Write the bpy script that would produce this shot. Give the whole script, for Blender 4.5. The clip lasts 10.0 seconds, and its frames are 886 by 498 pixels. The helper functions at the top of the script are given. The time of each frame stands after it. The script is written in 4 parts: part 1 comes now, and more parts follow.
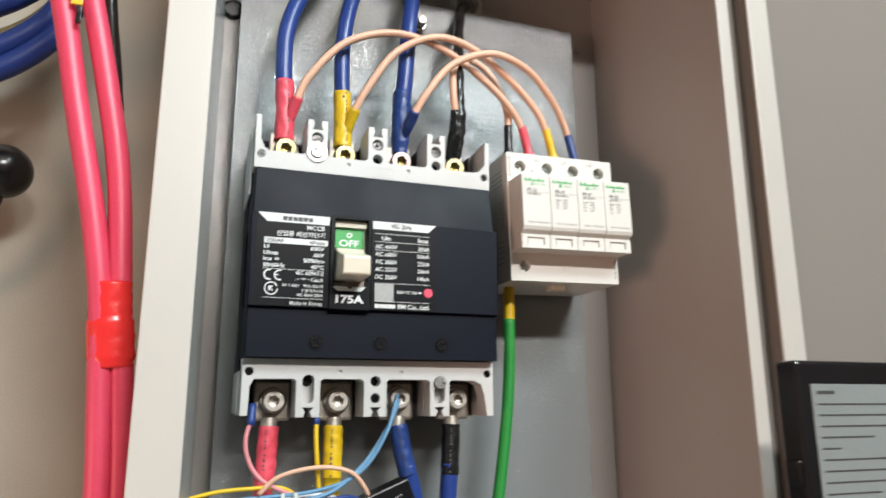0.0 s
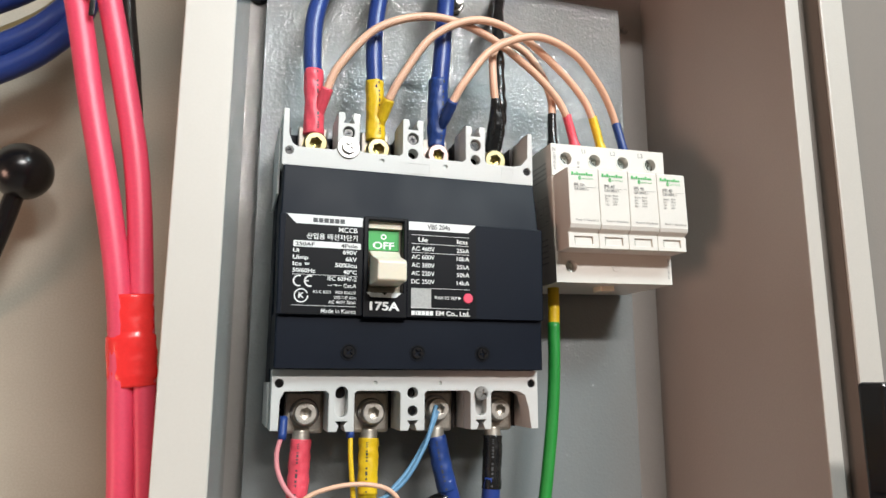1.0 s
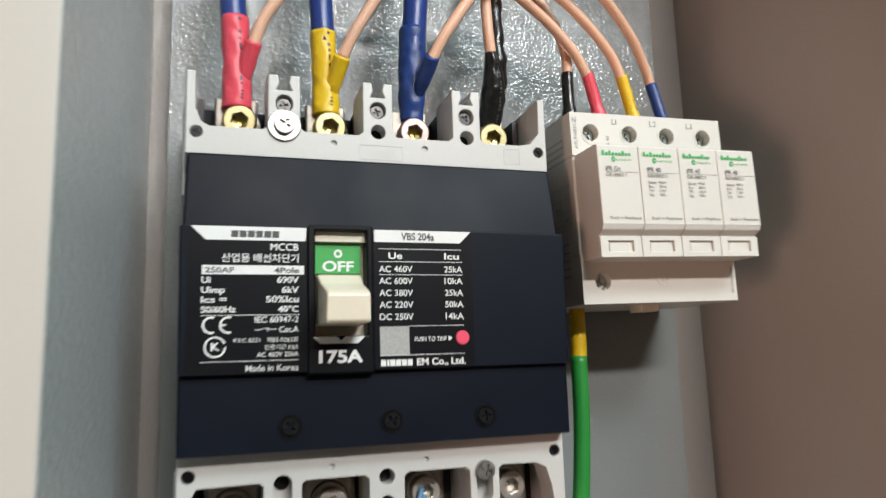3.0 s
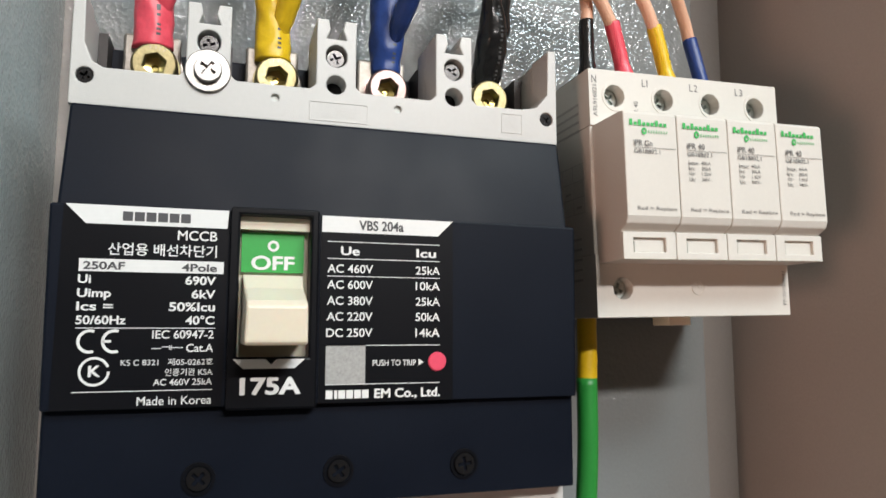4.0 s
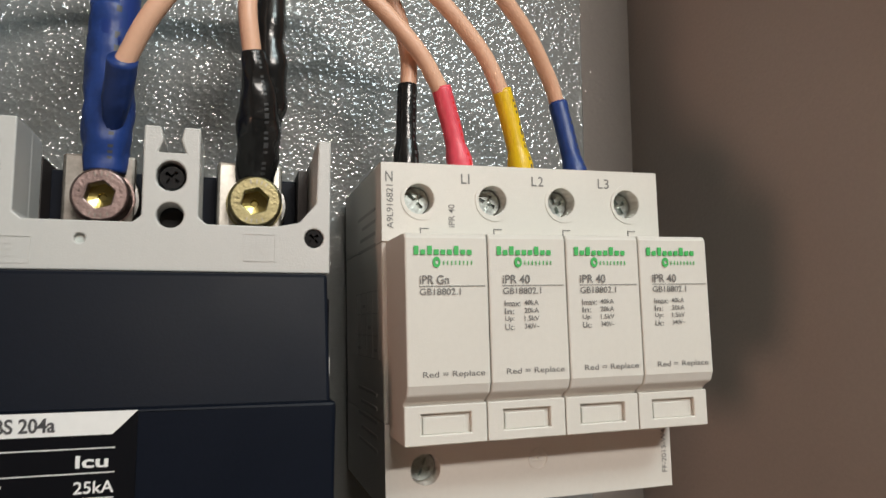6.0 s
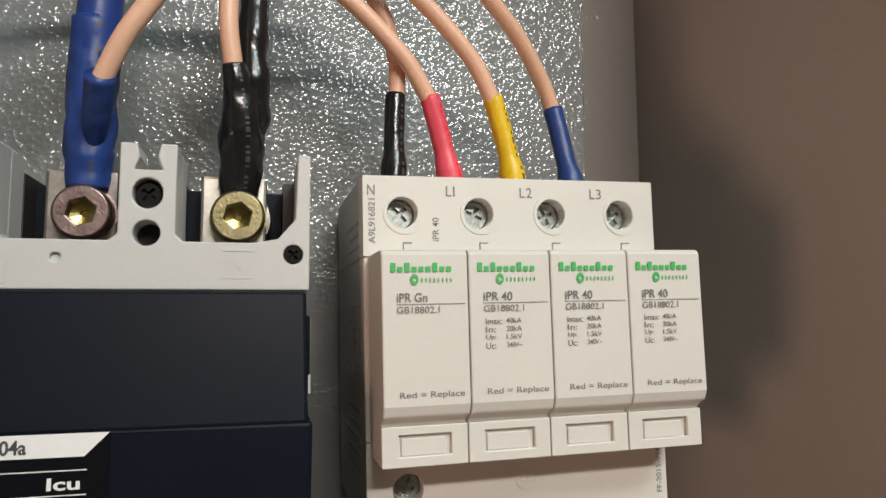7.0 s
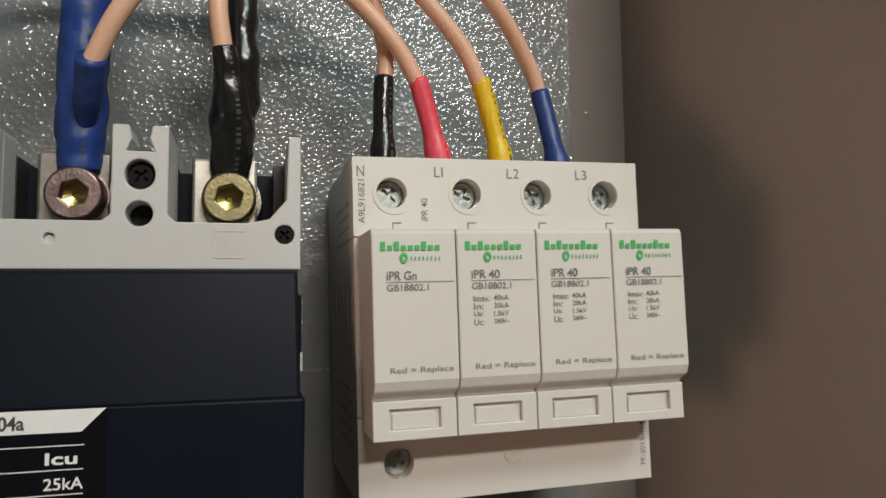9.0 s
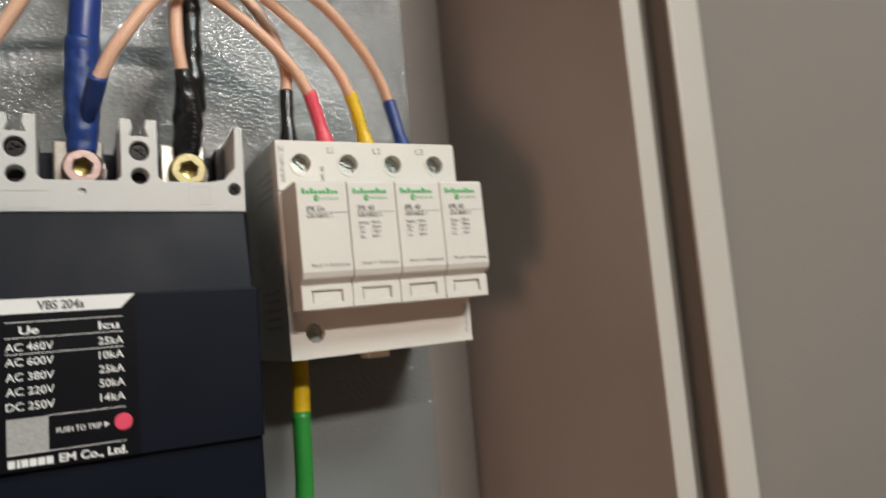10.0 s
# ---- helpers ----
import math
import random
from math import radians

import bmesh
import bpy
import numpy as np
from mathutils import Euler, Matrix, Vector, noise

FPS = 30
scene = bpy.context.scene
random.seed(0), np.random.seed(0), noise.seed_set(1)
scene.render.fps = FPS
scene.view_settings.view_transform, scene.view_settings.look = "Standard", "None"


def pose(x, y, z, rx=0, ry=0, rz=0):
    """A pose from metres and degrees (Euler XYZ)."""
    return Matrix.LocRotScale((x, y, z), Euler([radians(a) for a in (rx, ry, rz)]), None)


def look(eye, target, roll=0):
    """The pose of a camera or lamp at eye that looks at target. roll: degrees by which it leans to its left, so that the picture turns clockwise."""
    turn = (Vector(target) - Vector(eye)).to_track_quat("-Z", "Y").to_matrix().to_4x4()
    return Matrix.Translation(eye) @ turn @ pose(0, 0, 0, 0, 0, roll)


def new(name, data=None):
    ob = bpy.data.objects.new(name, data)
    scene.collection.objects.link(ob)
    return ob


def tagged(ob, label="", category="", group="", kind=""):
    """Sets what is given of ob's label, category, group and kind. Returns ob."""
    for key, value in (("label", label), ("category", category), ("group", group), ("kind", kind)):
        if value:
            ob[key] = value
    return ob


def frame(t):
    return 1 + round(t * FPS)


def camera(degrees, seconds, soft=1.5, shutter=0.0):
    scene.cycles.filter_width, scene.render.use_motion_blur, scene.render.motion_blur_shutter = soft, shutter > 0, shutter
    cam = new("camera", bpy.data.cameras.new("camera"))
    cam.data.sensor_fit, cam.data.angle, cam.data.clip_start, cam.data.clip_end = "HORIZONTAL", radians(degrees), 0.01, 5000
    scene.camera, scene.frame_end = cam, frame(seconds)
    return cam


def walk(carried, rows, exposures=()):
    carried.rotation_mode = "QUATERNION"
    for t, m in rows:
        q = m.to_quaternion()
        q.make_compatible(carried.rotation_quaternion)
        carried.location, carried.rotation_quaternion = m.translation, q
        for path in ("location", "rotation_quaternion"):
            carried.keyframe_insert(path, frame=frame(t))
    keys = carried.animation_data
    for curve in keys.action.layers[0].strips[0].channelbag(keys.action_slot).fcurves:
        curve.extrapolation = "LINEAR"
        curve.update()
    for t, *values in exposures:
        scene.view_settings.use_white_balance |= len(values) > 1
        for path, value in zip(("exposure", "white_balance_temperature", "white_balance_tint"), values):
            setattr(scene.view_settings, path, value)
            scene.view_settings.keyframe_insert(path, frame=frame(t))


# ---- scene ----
# camera and its walk; the breaker's lower left back corner is the origin, x to the right, y into the panel
cam = camera(64.38, 10.0, soft=1.5, shutter=0.75)
PATH = [
    (0, (-0.02470, -0.43742, 0.00270), (0.10563, -0.06940, 0.08976), -0.18),
    (0.2, (-0.02677, -0.42849, 0.00638), (0.10073, -0.05866, 0.08989), -0.15),
    (0.5, (-0.02559, -0.41810, 0.01802), (0.09762, -0.04617, 0.09860), -0.22),
    (1, (-0.02085, -0.41399, 0.02147), (0.09268, -0.03765, 0.09550), 0.09),
    (1.5, (-0.00984, -0.40650, 0.02478), (0.10250, -0.03026, 0.10107), -0.79),
    (1.7, (-0.00505, -0.40454, 0.02852), (0.09899, -0.02573, 0.10392), -0.70),
    (2, (-0.00005, -0.38581, 0.02917), (0.11508, -0.00996, 0.10320), -0.58),
    (2.5, (0.00227, -0.35871, 0.03348), (0.11647, 0.01602, 0.11436), -0.70),
    (2.7, (0.00542, -0.33859, 0.04263), (0.12479, 0.03628, 0.11493), -2.08),
    (3.8, (0.03683, -0.26416, 0.07189), (0.15584, 0.11458, 0.12078), -1.02),
    (4, (0.04029, -0.25583, 0.07284), (0.15872, 0.12355, 0.11806), 0.07),
    (4.5, (0.04966, -0.25734, 0.08033), (0.14162, 0.12841, 0.13266), -1.08),
    (4.8, (0.05607, -0.25069, 0.08638), (0.16157, 0.13281, 0.12872), -0.16),
    (5, (0.06626, -0.24979, 0.09717), (0.18262, 0.13106, 0.13472), 0.45),
    (5.2, (0.07850, -0.24836, 0.10910), (0.19049, 0.13390, 0.14567), 0.50),
    (5.5, (0.10886, -0.23236, 0.12402), (0.21390, 0.15211, 0.15793), 0.60),
    (5.7, (0.11597, -0.22361, 0.11964), (0.22898, 0.15833, 0.15640), 0.11),
    (6.8, (0.12457, -0.21651, 0.12092), (0.23894, 0.16398, 0.16719), -0.76),
    (7, (0.12977, -0.21875, 0.12440), (0.22893, 0.16672, 0.16408), -0.34),
    (7.5, (0.12781, -0.21840, 0.12507), (0.22922, 0.16683, 0.16128), -0.54),
    (8, (0.12780, -0.21979, 0.12536), (0.22969, 0.16533, 0.16147), -0.80),
    (8.2, (0.12611, -0.22158, 0.12830), (0.23574, 0.16250, 0.14980), -1.31),
    (8.5, (0.12997, -0.21957, 0.12268), (0.23252, 0.16552, 0.15713), -0.75),
    (9, (0.12912, -0.22180, 0.12226), (0.23424, 0.16278, 0.15474), -0.69),
    (9.2, (0.12201, -0.23176, 0.12312), (0.23905, 0.14953, 0.15346), -0.73),
    (9.5, (0.10670, -0.26195, 0.12475), (0.23808, 0.11489, 0.15184), -0.75),
    (9.7, (0.09773, -0.29522, 0.10916), (0.25105, 0.07298, 0.13944), -2.40),
    (10, (0.08355, -0.30922, 0.08533), (0.27153, 0.04134, 0.12744), -4.87),
]
LIGHT = [(0.0, 0.22, 6700, 14), (1.0, 0.2, 6700, 14), (2.0, 0.1, 6700, 14), (2.5, -0.06, 6750, 14), (4.5, 0.0, 6900, 17), (5.2, 0.02, 7000, 17), (5.6, -0.46, 7150, 16),
         (7.0, -0.38, 7200, 16), (7.5, -0.4, 7200, 16), (8.2, -0.7, 7200, 15), (9.0, -0.7, 7200, 15), (9.5, -0.7, 7250, 16), (10.0, -0.4, 7200, 16)]
walk(cam, [(t, look(eye, target, roll)) for t, eye, target, roll in PATH], LIGHT)

# world and lamps: a room with ceiling lights behind and beside the cabinet
world = bpy.data.worlds.new("room_air")
scene.world = world
world.use_nodes = True
world.node_tree.nodes["Background"].inputs[0].default_value = (0.9, 0.95, 1.0, 1)
world.node_tree.nodes["Background"].inputs[1].default_value = 0.03


def area_lamp(name, eye, target, wide, high, watts, color):
    data = bpy.data.lights.new(name, "AREA")
    data.shape, data.size, data.size_y, data.energy, data.color = "RECTANGLE", wide, high, watts, color
    ob = new(name, data)
    ob.matrix_world = look(eye, target)
    return ob


area_lamp("ceiling_light", (0.42, -2.0, 1.08), (0.1, 0, 0.15), 0.85, 0.1, 37, (0.96, 0.97, 0.95))
area_lamp("ceiling_light_cool", (0.75, -1.35, 1.42), (0.0, 0, 0.12), 0.75, 0.55, 38, (0.70, 0.93, 1.0))
# warm lamp added low on the left for the right wall; source unseen
area_lamp("low_light_warm", (-1.4, -0.9, -0.45), (0.15, 0, 0.1), 0.5, 0.5, 9.3, (1.0, 0.61, 0.47))


# ---- materials ----
def material(name, color, rough=0.5, metal=0.0, vary=0.08, grain=900.0, bump=0.0, bump_scale=600.0, stain=25.0, coat=0.0, sss=0.0, spec=0.5, rough_vary=0.06, film=0.0):
    """Principled surface with colour and roughness that wander at two scales, and fine relief."""
    m = bpy.data.materials.new(name)
    m.use_nodes = True
    nt = m.node_tree
    b = nt.nodes["Principled BSDF"]
    tc = nt.nodes.new("ShaderNodeTexCoord")

    def noise_node(scale, detail=3.0):
        n = nt.nodes.new("ShaderNodeTexNoise")
        n.inputs["Scale"].default_value, n.inputs["Detail"].default_value = scale, detail
        nt.links.new(tc.outputs["Object"], n.inputs["Vector"])
        return n

    small, large = noise_node(grain), noise_node(stain)
    mix = nt.nodes.new("ShaderNodeMath")
    mix.operation = "ADD"
    nt.links.new(small.outputs[0], mix.inputs[0])
    nt.links.new(large.outputs[0], mix.inputs[1])
    ramp = nt.nodes.new("ShaderNodeValToRGB")
    c = Vector(color)
    ramp.color_ramp.elements[0].position, ramp.color_ramp.elements[1].position = 0.3, 0.75
    ramp.color_ramp.elements[0].color = (*(c * (1 - vary)), 1)
    ramp.color_ramp.elements[1].color = (*(min(1.0, v * (1 + vary)) for v in c), 1)
    half = nt.nodes.new("ShaderNodeMath")
    half.operation, half.inputs[1].default_value = "MULTIPLY", 0.5
    nt.links.new(mix.outputs[0], half.inputs[0])
    nt.links.new(half.outputs[0], ramp.inputs[0])
    nt.links.new(ramp.outputs[0], b.inputs["Base Color"])
    rr = nt.nodes.new("ShaderNodeMapRange")
    rr.inputs["To Min"].default_value, rr.inputs["To Max"].default_value = max(0.03, rough - rough_vary), min(1.0, rough + rough_vary)
    nt.links.new(large.outputs[0], rr.inputs["Value"])
    nt.links.new(rr.outputs[0], b.inputs["Roughness"])
    b.inputs["Metallic"].default_value = metal
    b.inputs["Specular IOR Level"].default_value = spec
    b.inputs["Coat Weight"].default_value = coat
    if sss:
        b.inputs["Subsurface Weight"].default_value, b.inputs["Subsurface Scale"].default_value = sss, 0.002
    if bump:
        fine = noise_node(bump_scale, 2.0)
        if film:
            # rounded dimples, one beside the other, bent by a slow noise
            cell = nt.nodes.new("ShaderNodeTexVoronoi")
            cell.inputs["Scale"].default_value = bump_scale
            nt.links.new(tc.outputs["Object"], cell.inputs["Vector"])
            bowl = nt.nodes.new("ShaderNodeMath")
            bowl.operation, bowl.inputs[1].default_value = "POWER", 2.0
            nt.links.new(cell.outputs["Distance"], bowl.inputs[0])
            fine = nt.nodes.new("ShaderNodeMath")
            fine.operation, fine.inputs[1].default_value = "MULTIPLY_ADD", 1.6
            slow = noise_node(bump_scale * 0.45, 1.0)
            nt.links.new(slow.outputs[0], fine.inputs[0])
            nt.links.new(bowl.outputs[0], fine.inputs[2])
        bn = nt.nodes.new("ShaderNodeBump")
        bn.inputs["Strength"].default_value, bn.inputs["Distance"].default_value = 1.0, bump
        nt.links.new(fine.outputs[0], bn.inputs["Height"])
        nt.links.new(bn.outputs[0], b.inputs["Coat Normal" if film else "Normal"])
    if film:
        b.inputs["Coat Weight"].default_value, b.inputs["Coat Roughness"].default_value, b.inputs["Coat IOR"].default_value = 1.0, film, 1.6
    return m


SHEET = material("hammered_paint", (0.195, 0.207, 0.205), 0.5, vary=0.06, bump=0.00031, bump_scale=640, stain=9, spec=0.1, film=0.08)
# one cabinet paint; warm and cool light is put into the three wall colours
WALL_IN = material("hammered_wall_paint", (0.40, 0.375, 0.35), 0.5, vary=0.05, bump=0.00022, bump_scale=640, stain=9, spec=0.1, film=0.06)
WALL_R = material("wall_paint_warm_shade", (0.41, 0.375, 0.345), 0.4, vary=0.06, bump=0.00012, bump_scale=620, stain=9)
WALL_L = material("wall_paint_cool_light", (0.47, 0.54, 0.545), 0.5, vary=0.05, bump=0.00034, bump_scale=640, stain=9, spec=0.1, film=0.06)
FLANGE = material("cream_powder_coat", (0.52, 0.505, 0.465), 0.45, vary=0.03, bump=0.00003, bump_scale=1400, stain=14)
# less light reaches the door; its paint colour is darkened to match
DOORP = material("shaded_door_paint", (0.20, 0.178, 0.158), 0.75, vary=0.04, spec=0.2, bump=0.0001, bump_scale=900, stain=7)
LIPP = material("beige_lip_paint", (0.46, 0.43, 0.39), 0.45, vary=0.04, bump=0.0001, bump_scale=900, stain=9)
NEXT = material("grey_green_panel_paint", (0.40, 0.385, 0.32), 0.5, vary=0.12, bump=0.0001, bump_scale=600, stain=14)
NAVY = material("navy_thermoset", (0.0034, 0.0057, 0.0118), 0.47, vary=0.14, bump=0.000015, bump_scale=1900, stain=40, rough_vary=0.1, spec=0.13)
NAVYD = material("navy_label_film", (0.0034, 0.0038, 0.0055), 0.38, vary=0.08, stain=30, spec=0.15)
WHITEP = material("light_grey_thermoset", (0.53, 0.52, 0.50), 0.42, vary=0.03, bump=0.00003, bump_scale=2500, stain=60)
SPDW = material("white_polyamide", (0.645, 0.62, 0.57), 0.4, vary=0.025, bump=0.00003, bump_scale=3000, stain=50)
PRINTW = material("white_print", (0.75, 0.75, 0.74), 0.5, vary=0.03)
PRINTK = material("black_print", (0.06, 0.06, 0.065), 0.5, vary=0.1)
PRINTS = material("grey_device_print", (0.17, 0.165, 0.16), 0.5, vary=0.1)
PRINTSIDE = material("faint_side_print", (0.44, 0.41, 0.385), 0.5, vary=0.1)
PRINTGREY = material("grey_print_on_sleeve", (0.05, 0.05, 0.05), 0.5, vary=0.1)
PRINTG = material("green_print", (0.03, 0.42, 0.10), 0.5, vary=0.05)
GREENL = material("green_indicator", (0.018, 0.34, 0.06), 0.4, vary=0.05)
IVORY = material("ivory_handle_plastic", (0.74, 0.68, 0.55), 0.35, vary=0.03, sss=0.1)
PINKB = material("pink_red_button", (0.75, 0.07, 0.13), 0.4, vary=0.05)
BLACKP = material("black_plastic", (0.008, 0.008, 0.009), 0.22, vary=0.2)
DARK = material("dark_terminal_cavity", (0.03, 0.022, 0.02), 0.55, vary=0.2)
YZINC = material("yellow_zinc_steel", (0.28, 0.24, 0.13), 0.40, metal=1.0, vary=0.3, stain=300, grain=1500, bump=0.00008, bump_scale=1300, rough_vary=0.14)
STEEL = material("bright_zinc_steel", (0.37, 0.36, 0.345), 0.38, metal=1.0, vary=0.28, stain=260, grain=1500, bump=0.00008, bump_scale=1300, rough_vary=0.14)
DULLZ = material("dull_zinc_screw", (0.52, 0.58, 0.56), 0.3, metal=1.0, vary=0.3, stain=900, grain=2600)
LUGM = material("dull_tinned_lug", (0.30, 0.27, 0.24), 0.5, metal=0.9, vary=0.3, stain=200)
TABM = material("dull_tinned_tab", (0.50, 0.46, 0.40), 0.42, metal=0.75, vary=0.3, stain=260, grain=1500, bump=0.00003, bump_scale=1400)
BOLTM = material("bright_terminal_bolt", (0.62, 0.58, 0.52), 0.42, metal=0.85, vary=0.25, stain=260, grain=1500, bump=0.00004, bump_scale=1300)
TINNED = material("tinned_copper", (0.55, 0.52, 0.47), 0.38, metal=1.0, vary=0.2, stain=200)
BLUEC = material("blue_pvc_cable", (0.017, 0.045, 0.21), 0.34, vary=0.1, bump=0.00005, bump_scale=900, stain=80)
BLUES = material("blue_heat_shrink", (0.012, 0.045, 0.20), 0.45, vary=0.15, bump=0.0002, bump_scale=260, stain=120)
REDS = material("red_heat_shrink", (0.76, 0.075, 0.11), 0.42, vary=0.1, bump=0.0002, bump_scale=260, stain=120)
YELS = material("yellow_heat_shrink", (0.74, 0.47, 0.012), 0.42, vary=0.1, bump=0.0002, bump_scale=260, stain=120)
BLKS = material("black_heat_shrink", (0.012, 0.012, 0.012), 0.22, vary=0.2, bump=0.0003, bump_scale=230, stain=120)
PEACH = material("peach_pvc_cord", (0.76, 0.44, 0.30), 0.45, vary=0.06, bump=0.00003, bump_scale=1200, stain=70)
REDC = material("red_silicone_cable", (0.68, 0.06, 0.12), 0.42, vary=0.1, bump=0.00005, bump_scale=700, stain=40)
TAPE = material("red_vinyl_tape", (0.78, 0.035, 0.035), 0.25, vary=0.08, bump=0.0002, bump_scale=200, stain=60)
GREENC = material("green_pvc_wire", (0.012, 0.22, 0.035), 0.4, vary=0.08, stain=80)
LBLUE = material("light_blue_pvc_wire", (0.12, 0.28, 0.45), 0.45, vary=0.08, stain=80)
PINKW = material("pink_pvc_wire", (0.70, 0.25, 0.27), 0.45, vary=0.08, stain=80)
PALE = material("pale_grey_plastic", (0.52, 0.55, 0.52), 0.35, vary=0.06, stain=60)
DEVLAB = material("grey_label_film", (0.20, 0.22, 0.215), 0.45, vary=0.06, stain=40)
OLIVE = material("olive_pvc_cable", (0.16, 0.13, 0.06), 0.45, vary=0.1, stain=60)
ROOM = material("room_paint", (0.52, 0.45, 0.38), 0.8, vary=0.05, grain=60, stain=1.5)
ROOMF = material("room_floor_paint", (0.22, 0.21, 0.20), 0.6, vary=0.1, grain=60, stain=1.5)


# ---- mesh helpers ----
def finish(name, bm, mat, parent=None, label="", smooth=False, bevel=0.0, at=None):
    me = bpy.data.meshes.new(name)
    bmesh.ops.recalc_face_normals(bm, faces=bm.faces)
    bm.to_mesh(me)
    bm.free()
    me.materials.append(mat)
    if smooth:
        for p in me.polygons:
            p.use_smooth = True
    ob = new(name, me)
    if parent:
        ob.parent = parent
    if at:
        ob.matrix_basis = at
    if label:
        ob["label"] = label
    if bevel:
        mod = ob.modifiers.new("edge", "BEVEL")
        mod.width, mod.segments, mod.limit_method, mod.angle_limit = bevel, 2, "ANGLE", radians(35)
    return ob


part = finish


def thing(name, label, category, group="", at=None):
    ob = new(name)
    ob.empty_display_size = 0.02
    if at:
        ob.matrix_basis = at
    return tagged(ob, label, category, group)


def boxes(*spans):
    """One mesh of boxes (x0, x1, y0, y1, z0, z1)."""
    bm = bmesh.new()
    for x0, x1, y0, y1, z0, z1 in spans:
        v = [bm.verts.new((x, y, z)) for x in (x0, x1) for y in (y0, y1) for z in (z0, z1)]
        for q in ((0, 1, 3, 2), (4, 6, 7, 5), (0, 4, 5, 1), (2, 3, 7, 6), (0, 2, 6, 4), (1, 5, 7, 3)):
            bm.faces.new([v[i] for i in q])
    return bm


def ring(cx, cz, r, n=20, squash=1.0):
    return [(cx + r * math.cos(2 * math.pi * i / n), cz + squash * r * math.sin(2 * math.pi * i / n)) for i in range(n)]


def slot(cx, z0, z1, r, n=10):
    """An upright slot with round ends."""
    top = [(cx + r * math.cos(math.pi * i / n), z1 - r + r * math.sin(math.pi * i / n)) for i in range(n + 1)]
    low = [(cx + r * math.cos(math.pi + math.pi * i / n), z0 + r + r * math.sin(math.pi + math.pi * i / n)) for i in range(n + 1)]
    return top + low


def plate(outline, holes, y0, y1, bm=None):
    """A plate in the x-z plane from y0 (back) to y1 (front), with holes through it."""
    bm = bm or bmesh.new()
    edges = []
    for loop in (outline, *holes):
        vs = [bm.verts.new((x, y1, z)) for x, z in loop]
        edges += [bm.edges.new((vs[i], vs[(i + 1) % len(vs)])) for i in range(len(vs))]
    made = bmesh.ops.triangle_fill(bm, use_beauty=True, use_dissolve=False, edges=edges)
    faces = [g for g in made["geom"] if isinstance(g, bmesh.types.BMFace)]
    ext = bmesh.ops.extrude_face_region(bm, geom=faces)
    bmesh.ops.translate(bm, verts=[g for g in ext["geom"] if isinstance(g, bmesh.types.BMVert)], vec=(0, y0 - y1, 0))
    return bm


def rect(x0, x1, z0, z1):
    return [(x0, z0), (x1, z0), (x1, z1), (x0, z1)]


def lathe(profile, n=32, capped=True):
    """Turned about the y axis: (radius, y) pairs."""
    bm = bmesh.new()
    rows = [[bm.verts.new((r * math.cos(2 * math.pi * i / n), y, r * math.sin(2 * math.pi * i / n))) for i in range(n)] for r, y in profile]
    for a, b in zip(rows, rows[1:]):
        for i in range(n):
            bm.faces.new((a[i], a[(i + 1) % n], b[(i + 1) % n], b[i]))
    for row in (rows[0], rows[-1]) if capped else ():
        bm.faces.new(row)
    return bm


def curve_points(points, steps=10):
    """A smooth line through the points (Catmull-Rom)."""
    p = [Vector(q) for q in points]
    p = [2 * p[0] - p[1]] + p + [2 * p[-1] - p[-2]]
    out = []
    for i in range(1, len(p) - 2):
        for s in range(steps):
            t = s / steps
            out.append(0.5 * (2 * p[i] + (p[i + 1] - p[i - 1]) * t + (2 * p[i - 1] - 5 * p[i] + 4 * p[i + 1] - p[i + 2]) * t * t + (3 * p[i] - p[i - 1] - 3 * p[i + 1] + p[i + 2]) * t ** 3))
    return out + [p[-2]]


def tube(points, radius, n=16, steps=10, wobble=0.0, flat=1.0, marks=None):
    """A round tube along a smooth line; radius is a number or one for each step from 0 to 1."""
    line = curve_points(points, steps)
    bm = bmesh.new()
    rows = []
    ref = Vector((0, -1, 0.02))
    for k, q in enumerate(line):
        d = (line[min(k + 1, len(line) - 1)] - line[max(k - 1, 0)]).normalized()
        a = (ref - d * ref.dot(d)).normalized()
        b = d.cross(a)
        s = k / (len(line) - 1)
        r = radius(s) if callable(radius) else radius
        row = []
        for i in range(n):
            w = 2 * math.pi * i / n
            rr = r * (1 + wobble * noise.noise(Vector((q.x * 260 + 2 * math.cos(w), q.y * 260 + 2 * math.sin(w), q.z * 260))))
            row.append(bm.verts.new(q + a * (rr * flat * math.cos(w)) + b * (rr * math.sin(w))))
        rows.append(row)
    for k, (a, b) in enumerate(zip(rows, rows[1:])):
        for i in range(n):
            f = bm.faces.new((a[i], a[(i + 1) % n], b[(i + 1) % n], b[i]))
            if marks is not None and i == marks % n and k % 11 in (1, 3, 4, 6, 8) and k > 3:
                f.material_index = 1
    bm.faces.new(rows[0])
    bm.faces.new(rows[-1])
    return bm


